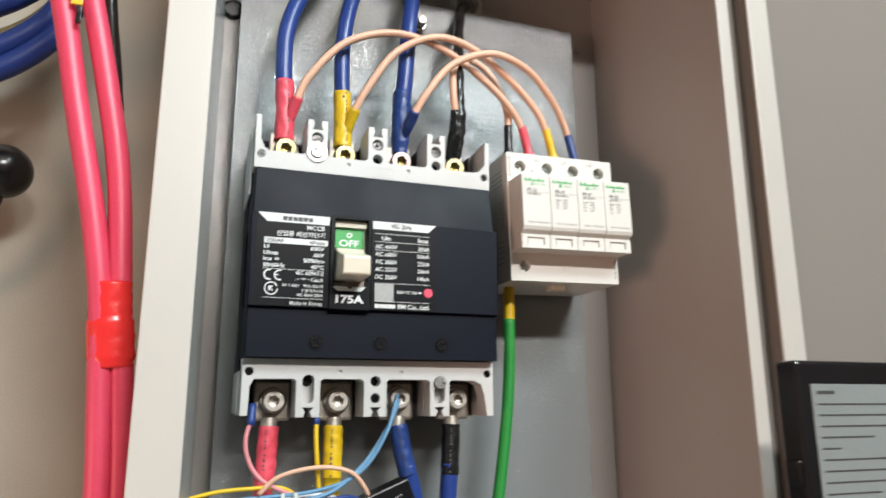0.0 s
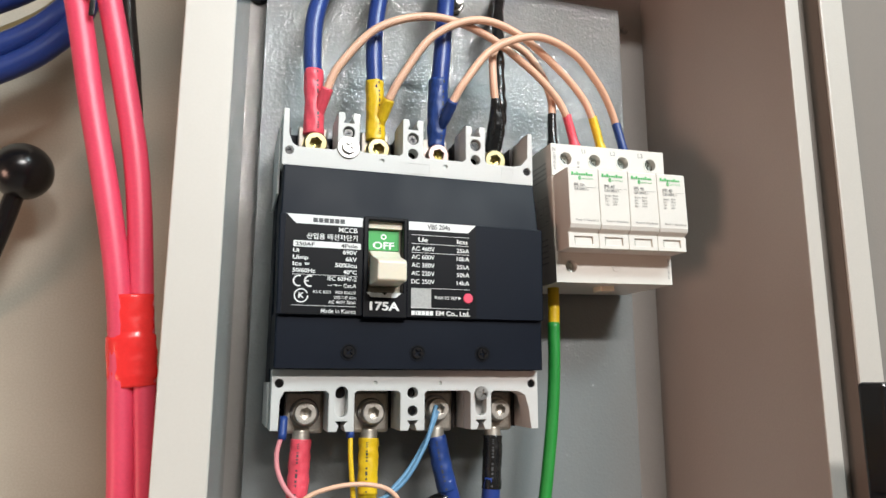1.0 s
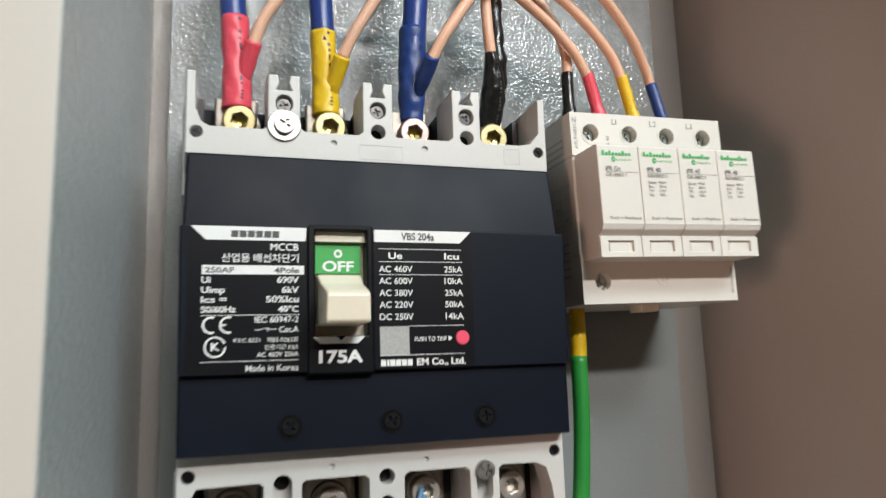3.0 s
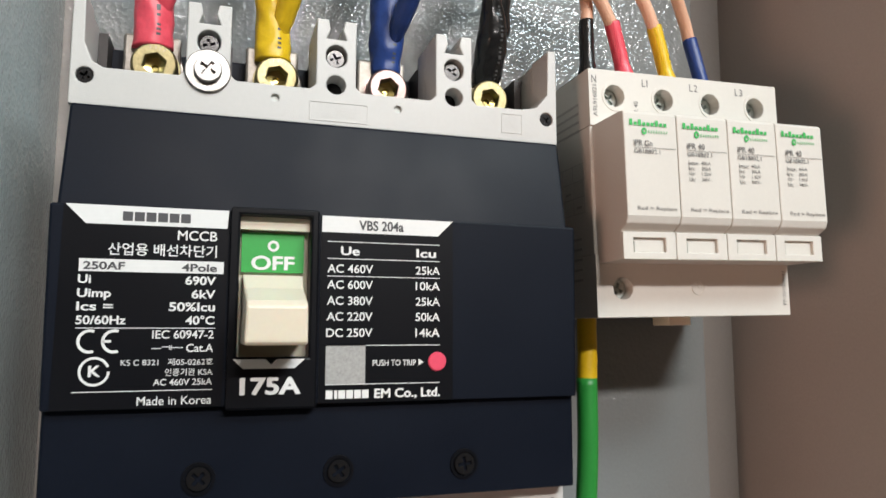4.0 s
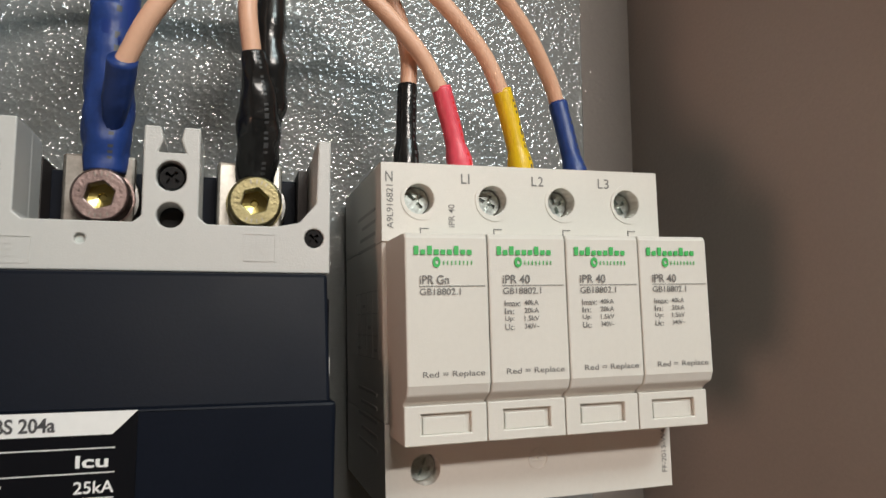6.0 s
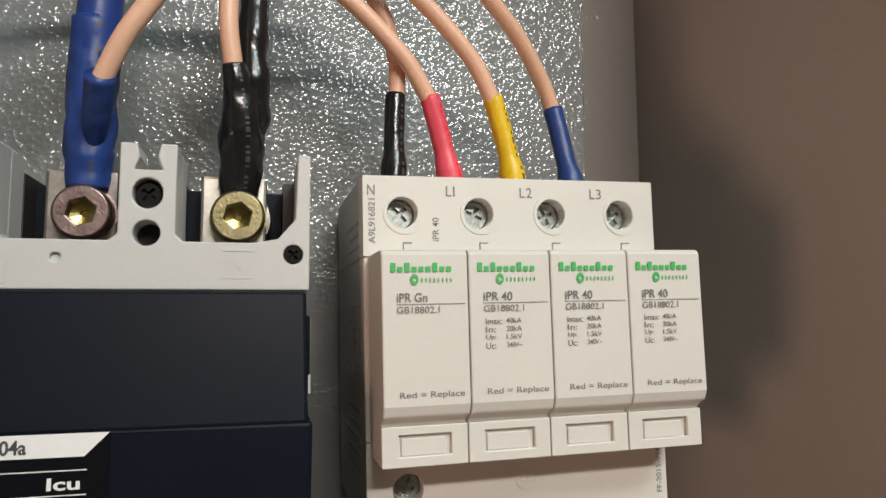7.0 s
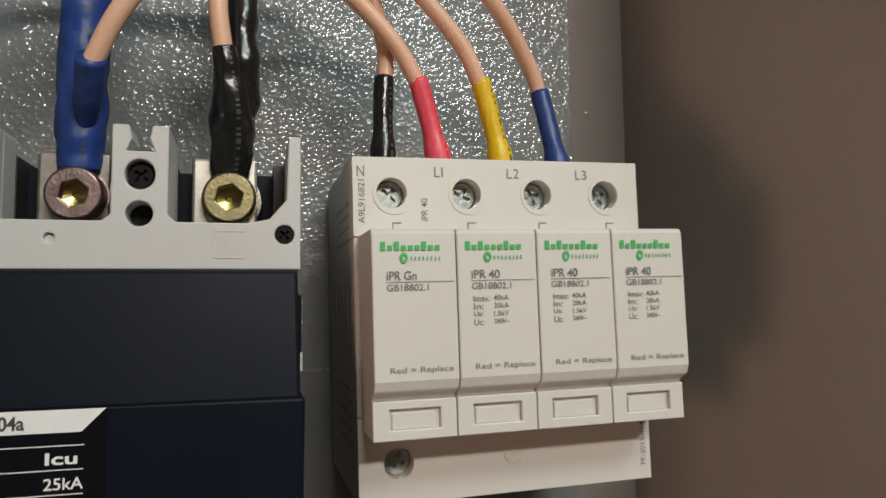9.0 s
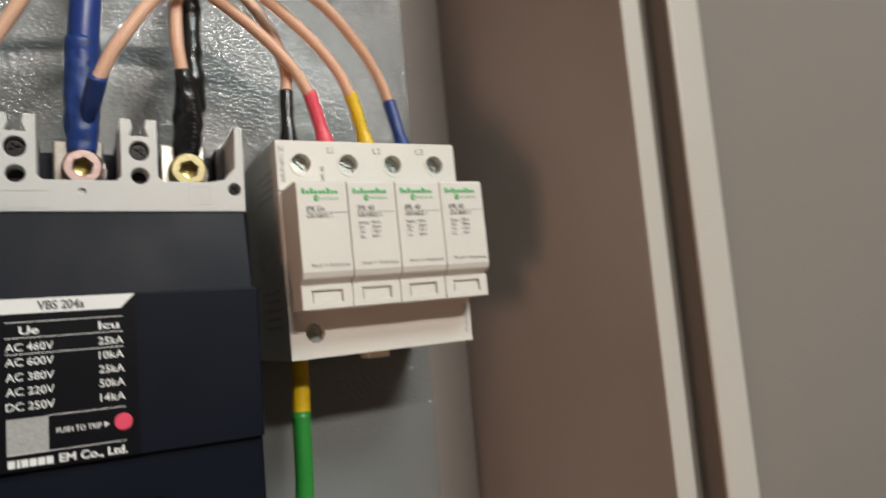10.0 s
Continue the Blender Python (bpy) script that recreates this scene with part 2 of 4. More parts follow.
def lettering(name, text, x0, x1, z0, z1, y, mat, parent, bold=0.012, turn=0.0, at=None):
    """Printed characters that fill the span x0..x1, z0..z1 in front of the plane y."""
    cu = bpy.data.curves.new(name, "FONT")
    cu.body, cu.size, cu.offset, cu.resolution_u = text, 1.0, min(max(bold, 0.004), 0.013), 6
    tmp = new("tmp", cu)
    bpy.context.view_layer.update()
    me = bpy.data.meshes.new_from_object(tmp.evaluated_get(bpy.context.evaluated_depsgraph_get()))
    bpy.data.objects.remove(tmp)
    co = np.array([v.co[:2] for v in me.vertices])
    lo, hi = co.min(0), co.max(0)
    c, s = math.cos(radians(turn)), math.sin(radians(turn))
    w, h = (x1 - x0, z1 - z0) if not turn else (z1 - z0, x1 - x0)
    for v in me.vertices:
        u, q = (v.co.x - lo[0]) / (hi[0] - lo[0]) * w - w / 2, (v.co.y - lo[1]) / (hi[1] - lo[1]) * h - h / 2
        v.co = ((x0 + x1) / 2 + c * u - s * q, y, (z0 + z1) / 2 + s * u + c * q)
    if bold > 0.015:
        # heavier strokes: the same outlines set again a little aside
        fat, bm = bold * 0.9 * (z1 - z0), bmesh.new()
        for k, (du, dv) in enumerate(((0, 0), (1, 0), (-1, 0), (0, 1), (0, -1))):
            first = len(bm.verts)
            bm.from_mesh(me)
            bm.verts.ensure_lookup_table()
            bmesh.ops.translate(bm, verts=bm.verts[first:], vec=(du * fat, -0.00001 * k, dv * fat * 0.6))
        bm.to_mesh(me)
        bm.free()
    me.materials.append(mat)
    ob = new(name, me)
    ob.parent = parent
    return ob


def bars(name, spans, y, mat, parent, thick=0.00005):
    return finish(name, boxes(*[(x0, x1, y, y + thick, z0, z1) for x0, x1, z0, z1 in spans]), mat, parent)


# ---- large structure ----
def structure(name, bm, mat, label, bevel=0.0):
    return tagged(finish(name, bm, mat, bevel=bevel), label, "", "", "structure")


FRONT = -0.13
LIP = -0.12
BACK = 0.025
structure("wall_back", boxes((-0.0255, 0.272, BACK, BACK + 0.002, -0.45, 0.47)), WALL_IN, "grey painted steel back of the cabinet")
bml = bmesh.new()
rows = [[bml.verts.new((x, y, z)) for x, y in ((-0.0255, FRONT + 0.0015), (-0.0195, BACK - 0.0005), (-0.0210, BACK - 0.0005), (-0.0270, FRONT + 0.0015))] for z in (-0.45, 0.47)]
for i in range(4):
    bml.faces.new((rows[0][i], rows[0][(i + 1) % 4], rows[1][(i + 1) % 4], rows[1][i]))
for row in rows:
    bml.faces.new(row)
structure("wall_left", bml, WALL_L, "hammered paint inner side of the cabinet, cool light put into its colour")
structure("wall_right", boxes((0.272, 0.2735, LIP + 0.0015, BACK + 0.002, -0.45, 0.47)), WALL_R, "painted inner side of the cabinet, warm shade put into its colour")
structure("trim_left", boxes((-0.0455, -0.0255, FRONT, FRONT + 0.0015, -0.45, 0.47), (-0.0455, -0.044, FRONT + 0.0015, FRONT + 0.03, -0.45, 0.47)), FLANGE, "cream painted front flange of the cabinet", 0.0006)
structure("trim_right", boxes((0.2698, 0.2790, LIP, LIP + 0.0015, -0.45, 0.47), (0.2775, 0.2790, LIP + 0.0015, LIP + 0.02, -0.45, 0.47)), LIPP, "painted narrow front lip of the cabinet", 0.0006)
structure("mounting_plate", plate(rect(-0.0100, 0.237, -0.4, 0.287), [], 0.0015, 0.0), SHEET, "silver-grey hammered paint mounting plate", 0.0006)
# neighbouring compartment beyond the flange
structure("panel_next", boxes((-0.6, -0.0455, 0.03, 0.032, -0.45, 0.47)), NEXT, "grey-green painted panel behind red cables")
structure("wall_next", boxes((-0.0455, -0.044, FRONT + 0.03, 0.03, -0.45, 0.47)), NEXT, "painted side of the next compartment")
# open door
door = structure("door_1", boxes((0.3085, 0.75, LIP + 0.0008, LIP + 0.0024, -0.45, 0.47), (0.2915, 0.293, LIP - 0.001, LIP + 0.03, -0.45, 0.47)), DOORP, "painted cabinet door standing open, shade put into its grey", 0.0008)
# folded edge in the paler lip colour
part("folded_edge", plate(rect(0.2915, 0.3080, -0.45, 0.47), [], LIP - 0.0008, LIP - 0.003), LIPP, door, "pale folded edge of the door", bevel=0.0012)
part("edge_return", boxes((0.3069, 0.3081, LIP - 0.0010, LIP + 0.0008, -0.45, 0.47)), LIPP, door)
# strip added in the gap; its depth sets how dark the gap turns
structure("gap_backing", boxes((0.2735, 0.2915, LIP + 0.009, LIP + 0.011, -0.45, 0.47)), DOORP, "strip added in the gap between cabinet and door to set its shade")
# unseen shelf added here to keep ceiling light off the upper plate
structure("shade_shelf", boxes((-0.0185, 0.2715, LIP - 0.008, BACK - 0.0005, 0.335, 0.337)), WALL_IN, "unseen painted shelf above the compartment, added to shade the upper plate")
structure("cabinet_floor", boxes((-0.6, 0.75, LIP + 0.0015, BACK + 0.01, -0.452, -0.45)), WALL_IN, "painted floor of the cabinet")
structure("floor", boxes((-3, 3, -4, 0.09, -1.35, -1.3)), ROOMF, "grey painted floor of the room")
structure("ceiling", boxes((-3, 3, -4, 0.09, 1.5, 1.55)), ROOM, "plain ceiling of the room")
structure("wall_south", boxes((-3, 3, -4.05, -4, -1.3, 1.5)), ROOM, "plain wall behind the camera")
structure("wall_east", boxes((3, 3.05, -4, 0.09, -1.3, 1.5)), ROOM, "plain side wall")
structure("wall_west", boxes((-3.05, -3, -4, 0.09, -1.3, 1.5)), ROOM, "plain side wall")
structure("wall_north", boxes((-3, 3, 0.0365, 0.09, -1.3, 1.5)), ROOM, "plain wall behind the cabinet")


# ---- main breaker ----
POLES = (0.0175, 0.0525, 0.0875, 0.1225)
RIBS = (0.0342, 0.0695, 0.1055)
YW, YD, YL = -0.058, -0.0598, -0.068

breaker = thing("circuit_breaker", "four-pole moulded case breaker, navy cover and light grey terminals, switched off", "circuit breaker")
part("case", boxes((0.0, 0.14, -0.028, 0.0, 0.004, 0.158), (0.001, 0.139, -0.056, -0.028, 0.018, 0.14)), NAVY, breaker, bevel=0.0006)


def rib_outline(c, w, top, notch):
    h = w / 2
    return [(c + h, top), (c + notch, top), (c + notch * 0.75, top - 0.003), (c + notch * 1.2, top - 0.0058), (c - notch * 1.2, top - 0.0058), (c - notch * 0.75, top - 0.003), (c - notch, top), (c - h, top)]


# upper terminal cover: a strip with a notched post between the poles
top = 0.1628
out = [(0.0, 0.131), (0.14, 0.131), (0.14, top - 0.001), (0.1372, top - 0.001), (0.1368, 0.147), (0.133, 0.1425), (0.128, 0.1415)]
for c in reversed(RIBS):
    out += [(c + 0.0075, 0.1415), (c + 0.0058, 0.143)] + rib_outline(c, 0.0116, top, 0.0024) + [(c - 0.0058, 0.143), (c - 0.0075, 0.1415)]
out += [(0.008, 0.1415), (0.0052, 0.143), (0.0032, 0.148), (0.0030, top - 0.001), (0.0, top - 0.001)]
holes = [slot(c, 0.1485, 0.1552, 0.0031) for c in RIBS] + [ring(c, 0.1432, 0.0028) for c in RIBS] + [ring(0.0036, 0.139, 0.0022, 14), ring(0.1364, 0.139, 0.0022, 14), ring(0.0524, 0.1377, 0.0011, 10), ring(0.088, 0.1377, 0.0011, 10)]
cover = part("upper_terminal_cover", plate(out, holes, -0.046, YW), WHITEP, breaker, bevel=0.0005)
part("cover_floor", boxes((0.001, 0.139, -0.05, -0.046, 0.131, 0.1415), *[(c - 0.0052, c + 0.0052, -0.0505, -0.046, 0.141, 0.1565) for c in RIBS]), WHITEP, cover)
part("side_barrier", boxes((0.0, 0.0028, -0.046, -0.012, 0.14, 0.161)), WHITEP, breaker, bevel=0.0005)
part("side_barrier", boxes((0.1372, 0.14, -0.046, -0.012, 0.14, 0.161)), WHITEP, breaker, bevel=0.0005)
for c in RIBS:
    part("phase_barrier", boxes((c - 0.0058, c - 0.0032, -0.046, -0.037, 0.14, top), (c + 0.0032, c + 0.0058, -0.046, -0.037, 0.14, top)), WHITEP, breaker, bevel=0.0004)
for c in POLES:
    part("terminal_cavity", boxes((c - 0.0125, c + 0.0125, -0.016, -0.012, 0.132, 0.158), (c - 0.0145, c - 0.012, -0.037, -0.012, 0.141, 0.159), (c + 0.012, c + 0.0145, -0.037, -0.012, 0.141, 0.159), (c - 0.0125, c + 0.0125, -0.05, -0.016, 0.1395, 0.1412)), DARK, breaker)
lettering("line_mark", "LINE", 0.0655, 0.0755, 0.1336, 0.1366, YW - 0.00012, WHITEP, breaker, 0.0)
lettering("neutral_mark", "N", 0.1225, 0.1265, 0.1345, 0.1385, YW - 0.00012, WHITEP, breaker, 0.0)
part("mark_frame", plate(rect(0.062, 0.079, 0.1322, 0.1380), [rect(0.0623, 0.0787, 0.1325, 0.1377)], YW, YW - 0.00015), WHITEP, breaker)
part("mark_frame", plate(rect(0.121, 0.128, 0.1335, 0.1398), [rect(0.1213, 0.1277, 0.1338, 0.1395)], YW, YW - 0.00015), WHITEP, breaker)

# lower terminal cover
out = [(0.0, 0.0272), (0.0, -0.002), (0.0038, -0.002), (0.0042, 0.0125), (0.0062, 0.0165)]
for c, w in zip((0.0342, 0.0705, 0.1075), (0.0128, 0.0128, 0.0115)):
    h = w / 2
    out += [(c - h - 0.0015, 0.0168), (c - h, 0.0155), (c - h, -0.003), (c - 0.0022, -0.003), (c - 0.0012, 0.0), (c - 0.003, 0.002), (c + 0.003, 0.002), (c + 0.0012, 0.0), (c + 0.0022, -0.003), (c + h, -0.003), (c + h, 0.0155), (c + h + 0.0015, 0.0168)]
out += [(0.1285, 0.0165), (0.1325, 0.0145), (0.1345, 0.008), (0.136, -0.003), (0.14, -0.003), (0.14, 0.0272)]
LRIBS = (0.0342, 0.0705, 0.1075)
holes = [slot(LRIBS[0], 0.0040, 0.0190, 0.0031), slot(LRIBS[2], 0.0040, 0.0190, 0.0031), ring(LRIBS[1], 0.0158, 0.0028), ring(LRIBS[1], 0.0068, 0.0026), ring(0.0036, 0.0205, 0.0022, 14), ring(0.1364, 0.0205, 0.0022, 14), ring(0.051, 0.0207, 0.0009, 10), ring(0.0852, 0.0207, 0.0009, 10)]
low = part("lower_terminal_cover", plate(out, holes, -0.046, YW), WHITEP, breaker, bevel=0.0005)
part("cover_floor", boxes((0.001, 0.139, -0.05, -0.046, 0.017, 0.0272), *[(c - 0.0055, c + 0.0055, -0.051, -0.046, 0.003, 0.018) for c in LRIBS]), WHITEP, low)
part("side_barrier", boxes((0.0, 0.0035, -0.046, -0.012, -0.002, 0.018)), WHITEP, breaker, bevel=0.0005)
part("side_barrier", boxes((0.1362, 0.14, -0.046, -0.012, -0.003, 0.018)), WHITEP, breaker, bevel=0.0005)
for c in LRIBS:
    part("phase_barrier", boxes((c - 0.006, c - 0.0034, -0.046, -0.034, -0.003, 0.018), (c + 0.0034, c + 0.006, -0.046, -0.034, -0.003, 0.018)), WHITEP, breaker, bevel=0.0004)
for c in POLES:
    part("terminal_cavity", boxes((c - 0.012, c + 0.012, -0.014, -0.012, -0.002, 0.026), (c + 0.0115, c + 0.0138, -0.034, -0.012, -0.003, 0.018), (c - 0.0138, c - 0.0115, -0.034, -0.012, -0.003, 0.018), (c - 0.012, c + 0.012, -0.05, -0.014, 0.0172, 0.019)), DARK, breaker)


def cross_screw(name, x, y, z, r, mat, parent, label="", turn=None):
    """A round head with a cross recess, its face at y."""
    a, b = r * 0.62, r * 0.15
    cross = [(a, -b), (a, b), (b, b), (b, a), (-b, a), (-b, b), (-a, b), (-a, -b), (-b, -b), (-b, -a), (b, -a), (b, -b)]
    bm = plate(ring(0, 0, r * 0.93, 24), [cross], y + 0.0012, y)
    rim = lathe([(r, y + 0.004), (r, y + 0.0007), (r * 0.93, y + 0.0001), (r * 0.93, y + 0.0011), (0.0001, y + 0.0011)], 24)
    me = bpy.data.meshes.new("tmp")
    rim.to_mesh(me)
    bm.from_mesh(me)
    rim.free()
    bpy.data.meshes.remove(me)
    return part(name, bm, mat, parent, label, at=pose(x, 0, z, 0, random.uniform(0, 90) if turn is None else turn, 0))


for c in RIBS:
    cross_screw("rib_screw", c, -0.0560, 0.1518, 0.0027, BLACKP, breaker, "black cross-head screw")
for x, z in ((0.0036, 0.139), (0.1364, 0.139), (0.0036, 0.0205), (0.1364, 0.0205), (0.0705, 0.0068)):
    cross_screw("corner_screw", x, -0.0574, z, 0.0021, BLACKP, breaker, "black cross-head screw")
for x, z in ((RIBS[1], 0.1432), (RIBS[2], 0.1432), (LRIBS[0], 0.0158), (LRIBS[1], 0.0158)):
    part("hole_bottom", lathe([(0.0027, -0.0503), (0.0027, -0.0514), (0.0001, -0.0514)], 20), BLACKP, breaker, at=pose(x, 0, z))


for x, z, r in ((0.0524, 0.1377, 0.0012), (0.088, 0.1377, 0.0012), (0.051, 0.0207, 0.0010), (0.0852, 0.0207, 0.0010)):
    part("dimple", lathe([(r, -0.052), (r, YW + 0.0011), (0.0001, YW + 0.0011)], 12), PALE, breaker, at=pose(x, 0, z))


def washer_screw(x, z):
    sc = cross_screw("mounting_screw", x, YW - 0.0028, z, 0.0037, STEEL, breaker, "zinc cross-head screw with washer", 35)
    part("washer", lathe([(0.0061, YW), (0.0061, YW - 0.0007), (0.0058, YW - 0.001), (0.0036, YW - 0.001)], 32), STEEL, sc)


washer_screw(RIBS[0], 0.1432)
cross_screw("mounting_screw", LRIBS[2], YW - 0.0022, 0.0155, 0.0036, STEEL, breaker, "zinc cross-head screw", 20)
for z0, z1 in ((0.118, 0.1545), (-0.001, 0.021)):
    part("case_edge", boxes((-0.0013, -0.0001, -0.047, -0.006, z0, z1)), WHITEP, breaker, bevel=0.0003)

# navy cover
part("lower_front", plate(rect(0.0, 0.14, 0.0275, 0.056), [], -0.03, -0.0652), NAVY, breaker, bevel=0.0008)
bmu = bmesh.new()
low_row = [bmu.verts.new(q) for q in ((0.0002, -0.03, 0.1), (0.0002, -0.0645, 0.1), (0.1398, -0.0645, 0.1), (0.1398, -0.03, 0.1))]
top_row = [bmu.verts.new(q) for q in ((0.0010, -0.03, 0.1308), (0.0010, YD, 0.1308), (0.1393, YD, 0.1308), (0.1393, -0.03, 0.1308))]
for i in range(4):
    bmu.faces.new((low_row[i], low_row[(i + 1) % 4], top_row[(i + 1) % 4], top_row[i]))
bmu.faces.new(low_row)
bmu.faces.new(top_row)
part("upper_front", bmu, NAVY, breaker, bevel=0.0008)
part("raised_front", plate([(0.0, 0.0535), (0.14, 0.0535), (0.1405, 0.1033), (-0.0005, 0.1033)], [rect(0.0438, 0.0622, 0.0655, 0.1022)], -0.05, YL + 0.0003), NAVY, breaker, bevel=0.0007)
part("window_frame", plate(rect(0.0417, 0.0643, 0.0525, 0.1042), [rect(0.0440, 0.0620, 0.0655, 0.1022)], -0.06, YL - 0.0014), NAVYD, breaker, bevel=0.0006)
for x in (0.036, 0.071, 0.106):
    part("screw_well", lathe([(0.0041, -0.0650), (0.0041, -0.0656), (0.0033, -0.0656), (0.0033, -0.0650)], 24), NAVYD, breaker, at=pose(x, 0, 0.0357))
    cross_screw("cover_screw", x, -0.0660, 0.0357, 0.0031, BLACKP, breaker, "glossy black cross-head screw")
part("toggle_seat", boxes((0.0440, 0.0620, -0.0625, -0.058, 0.0655, 0.1022)), IVORY, breaker)
part("window_lip", boxes((0.0440, 0.0620, -0.0662, -0.0625, 0.0988, 0.1022)), IVORY, breaker)
part("off_plate", boxes((0.0445, 0.0608, -0.0640, -0.0605, 0.0877, 0.0982)), GREENL, breaker, "green plate marked off")
bmh = bmesh.new()
prof = [(-0.0605, 0.0872), (-0.0665, 0.0868), (-0.0735, 0.0830), (-0.0850, 0.0796), (-0.0870, 0.0782), (-0.0862, 0.0697), (-0.0852, 0.0690), (-0.0605, 0.0690)]
wide = (0.0078, 0.0078, 0.0074, 0.0071, 0.0071, 0.0073, 0.0073, 0.0080)
sides = [[bmh.verts.new((0.0526 + s * w, y, z)) for (y, z), w in zip(prof, wide)] for s in (-1, 1)]
for i in range(len(prof)):
    j = (i + 1) % len(prof)
    bmh.faces.new((sides[0][i], sides[0][j], sides[1][j], sides[1][i]))
for side in sides:
    bmh.faces.new(side)
part("toggle_handle", bmh, IVORY, breaker, "ivory toggle handle", bevel=0.0006)

latch = part("side_latch", boxes((0.1394, 0.1406, -0.054, -0.044, 0.1075, 0.1255)), NAVYD, breaker, bevel=0.0004)
part("latch_edge", boxes((0.1403, 0.1408, -0.0545, -0.0535, 0.1078, 0.1120)), WHITEP, latch)
# printed labels
label_l = part("rating_label", plate([(0.0022, 0.0536), (0.0408, 0.0536), (0.0412, 0.1032), (0.0028, 0.1032)], [], YL + 0.0003, YL), NAVYD, breaker, "black rating label with white print")
label_r = part("capacity_label", plate([(0.0648, 0.0536), (0.1018, 0.0536), (0.1018, 0.06), (0.1018, 0.1032), (0.0648, 0.1032)], [], YL + 0.0003, YL), NAVYD, breaker, "black breaking capacity label with white print")
YP = YL - 0.0001
part("brand_strip", plate([(0.0031, 0.1031), (0.0078, 0.0984), (0.0408, 0.0984), (0.0411, 0.1031)], [], YL, YP), PRINTW, label_l)
part("type_strip", plate([(0.0650, 0.1031), (0.0650, 0.0987), (0.0974, 0.0987), (0.1018, 0.1031)], [], YL, YP), PRINTW, label_r)
for k in range(6):
    part("logo_bar", boxes((0.0160 + 0.0027 * k, 0.0160 + 0.0027 * k + 0.0023, YP - 0.0001, YP, 0.0994, 0.1017)), PRINTK, label_l)
lettering("print", "MCCB", 0.0289, 0.0384, 0.0950, 0.0975, YP, PRINTW, label_l)
lettering("print", "산업용 배선차단기", 0.0130, 0.0384, 0.0908, 0.0939, YP, PRINTW, label_l)
bars("rating_bar", [(0.0068, 0.0402, 0.0867, 0.0898)], YP, PRINTW, label_l)
YPP = YP - 0.0001
lettering("print", "250AF", 0.0078, 0.0170, 0.0872, 0.0891, YPP, PRINTK, label_l, 0.03)
lettering("print", "4Pole", 0.0302, 0.0385, 0.0872, 0.0891, YPP, PRINTK, label_l, 0.03)
for a, b, z, x1, x2 in (("Ui", "690V", 0.0838, 0.0096, 0.0312), ("Uimp", "6kV", 0.0804, 0.0142, 0.0328), ("Ics =", "50%Icu", 0.0772, 0.0148, 0.0276), ("50/60Hz", "40°C", 0.0739, 0.0178, 0.0316)):
    drop = 0.0006 if "p" in a else 0.0
    lettering("print", a, 0.0068, x1, z - drop, z + 0.0021, YP, PRINTW, label_l, 0.02)
    lettering("print", b, x2, 0.0384, z, z + 0.0022, YP, PRINTW, label_l, 0.02)
bars("rule", [(0.0068, 0.0388, 0.0729, 0.0731)], YP, PRINTW, label_l)
bars("rule", [(0.0068, 0.0384, 0.0577, 0.0579)], YP, PRINTW, label_l)


def arc_mark(cx, cz, r, a0, a1, wide):
    pts = [(cx + r * math.cos(radians(a)), cz + r * math.sin(radians(a))) for a in np.linspace(a0, a1, 18)]
    inn = [(cx + (r - wide) * math.cos(radians(a)), cz + (r - wide) * math.sin(radians(a))) for a in np.linspace(a1, a0, 18)]
    return pts + inn


cebm = plate(arc_mark(0.0101, 0.0698, 0.0029, 70, 290, 0.0007), [], YL, YP)
plate(arc_mark(0.0155, 0.0698, 0.0029, 70, 290, 0.0007), [], YL, YP, cebm)
plate(rect(0.0128, 0.0148, 0.0695, 0.0701), [], YL, YP, cebm)
part("conformity_mark", cebm, PRINTW, label_l)
kbm = plate(arc_mark(0.0114, 0.0626, 0.0035, 20, 200, 0.0006), [], YL, YP)
plate(arc_mark(0.0114, 0.0626, 0.0035, 200, 360, 0.0006), [], YL, YP, kbm)
part("standards_mark", kbm, PRINTW, label_l)
lettering("print", "K", 0.0102, 0.0128, 0.0614, 0.0640, YP, PRINTW, label_l, 0.04)
lettering("print", "IEC 60947-2", 0.0240, 0.0384, 0.0704, 0.0725, YP, PRINTW, label_l)
lettering("print", "Cat.A", 0.0320, 0.0384, 0.0671, 0.0691, YP, PRINTW, label_l)
bars("switch_symbol", [(0.0240, 0.0262, 0.0679, 0.0681), (0.0262, 0.0280, 0.0683, 0.0685), (0.0280, 0.0282, 0.0676, 0.0688), (0.0284, 0.0286, 0.0676, 0.0688), (0.0282, 0.0312, 0.0681, 0.0683)], YP, PRINTW, label_l)
lettering("print", "KS C 8321   제05-0262호", 0.0172, 0.0384, 0.0638, 0.0656, YP, PRINTW, label_l, 0.004)
lettering("print", "인증기관 KSA", 0.0273, 0.0384, 0.0613, 0.0631, YP, PRINTW, label_l, 0.004)
lettering("print", "AC 460V 25kA", 0.0247, 0.0384, 0.0590, 0.0606, YP, PRINTW, label_l, 0.008)
lettering("print", "Made in Korea", 0.0212, 0.0384, 0.0543, 0.0564, YP, PRINTW, label_l, 0.004)

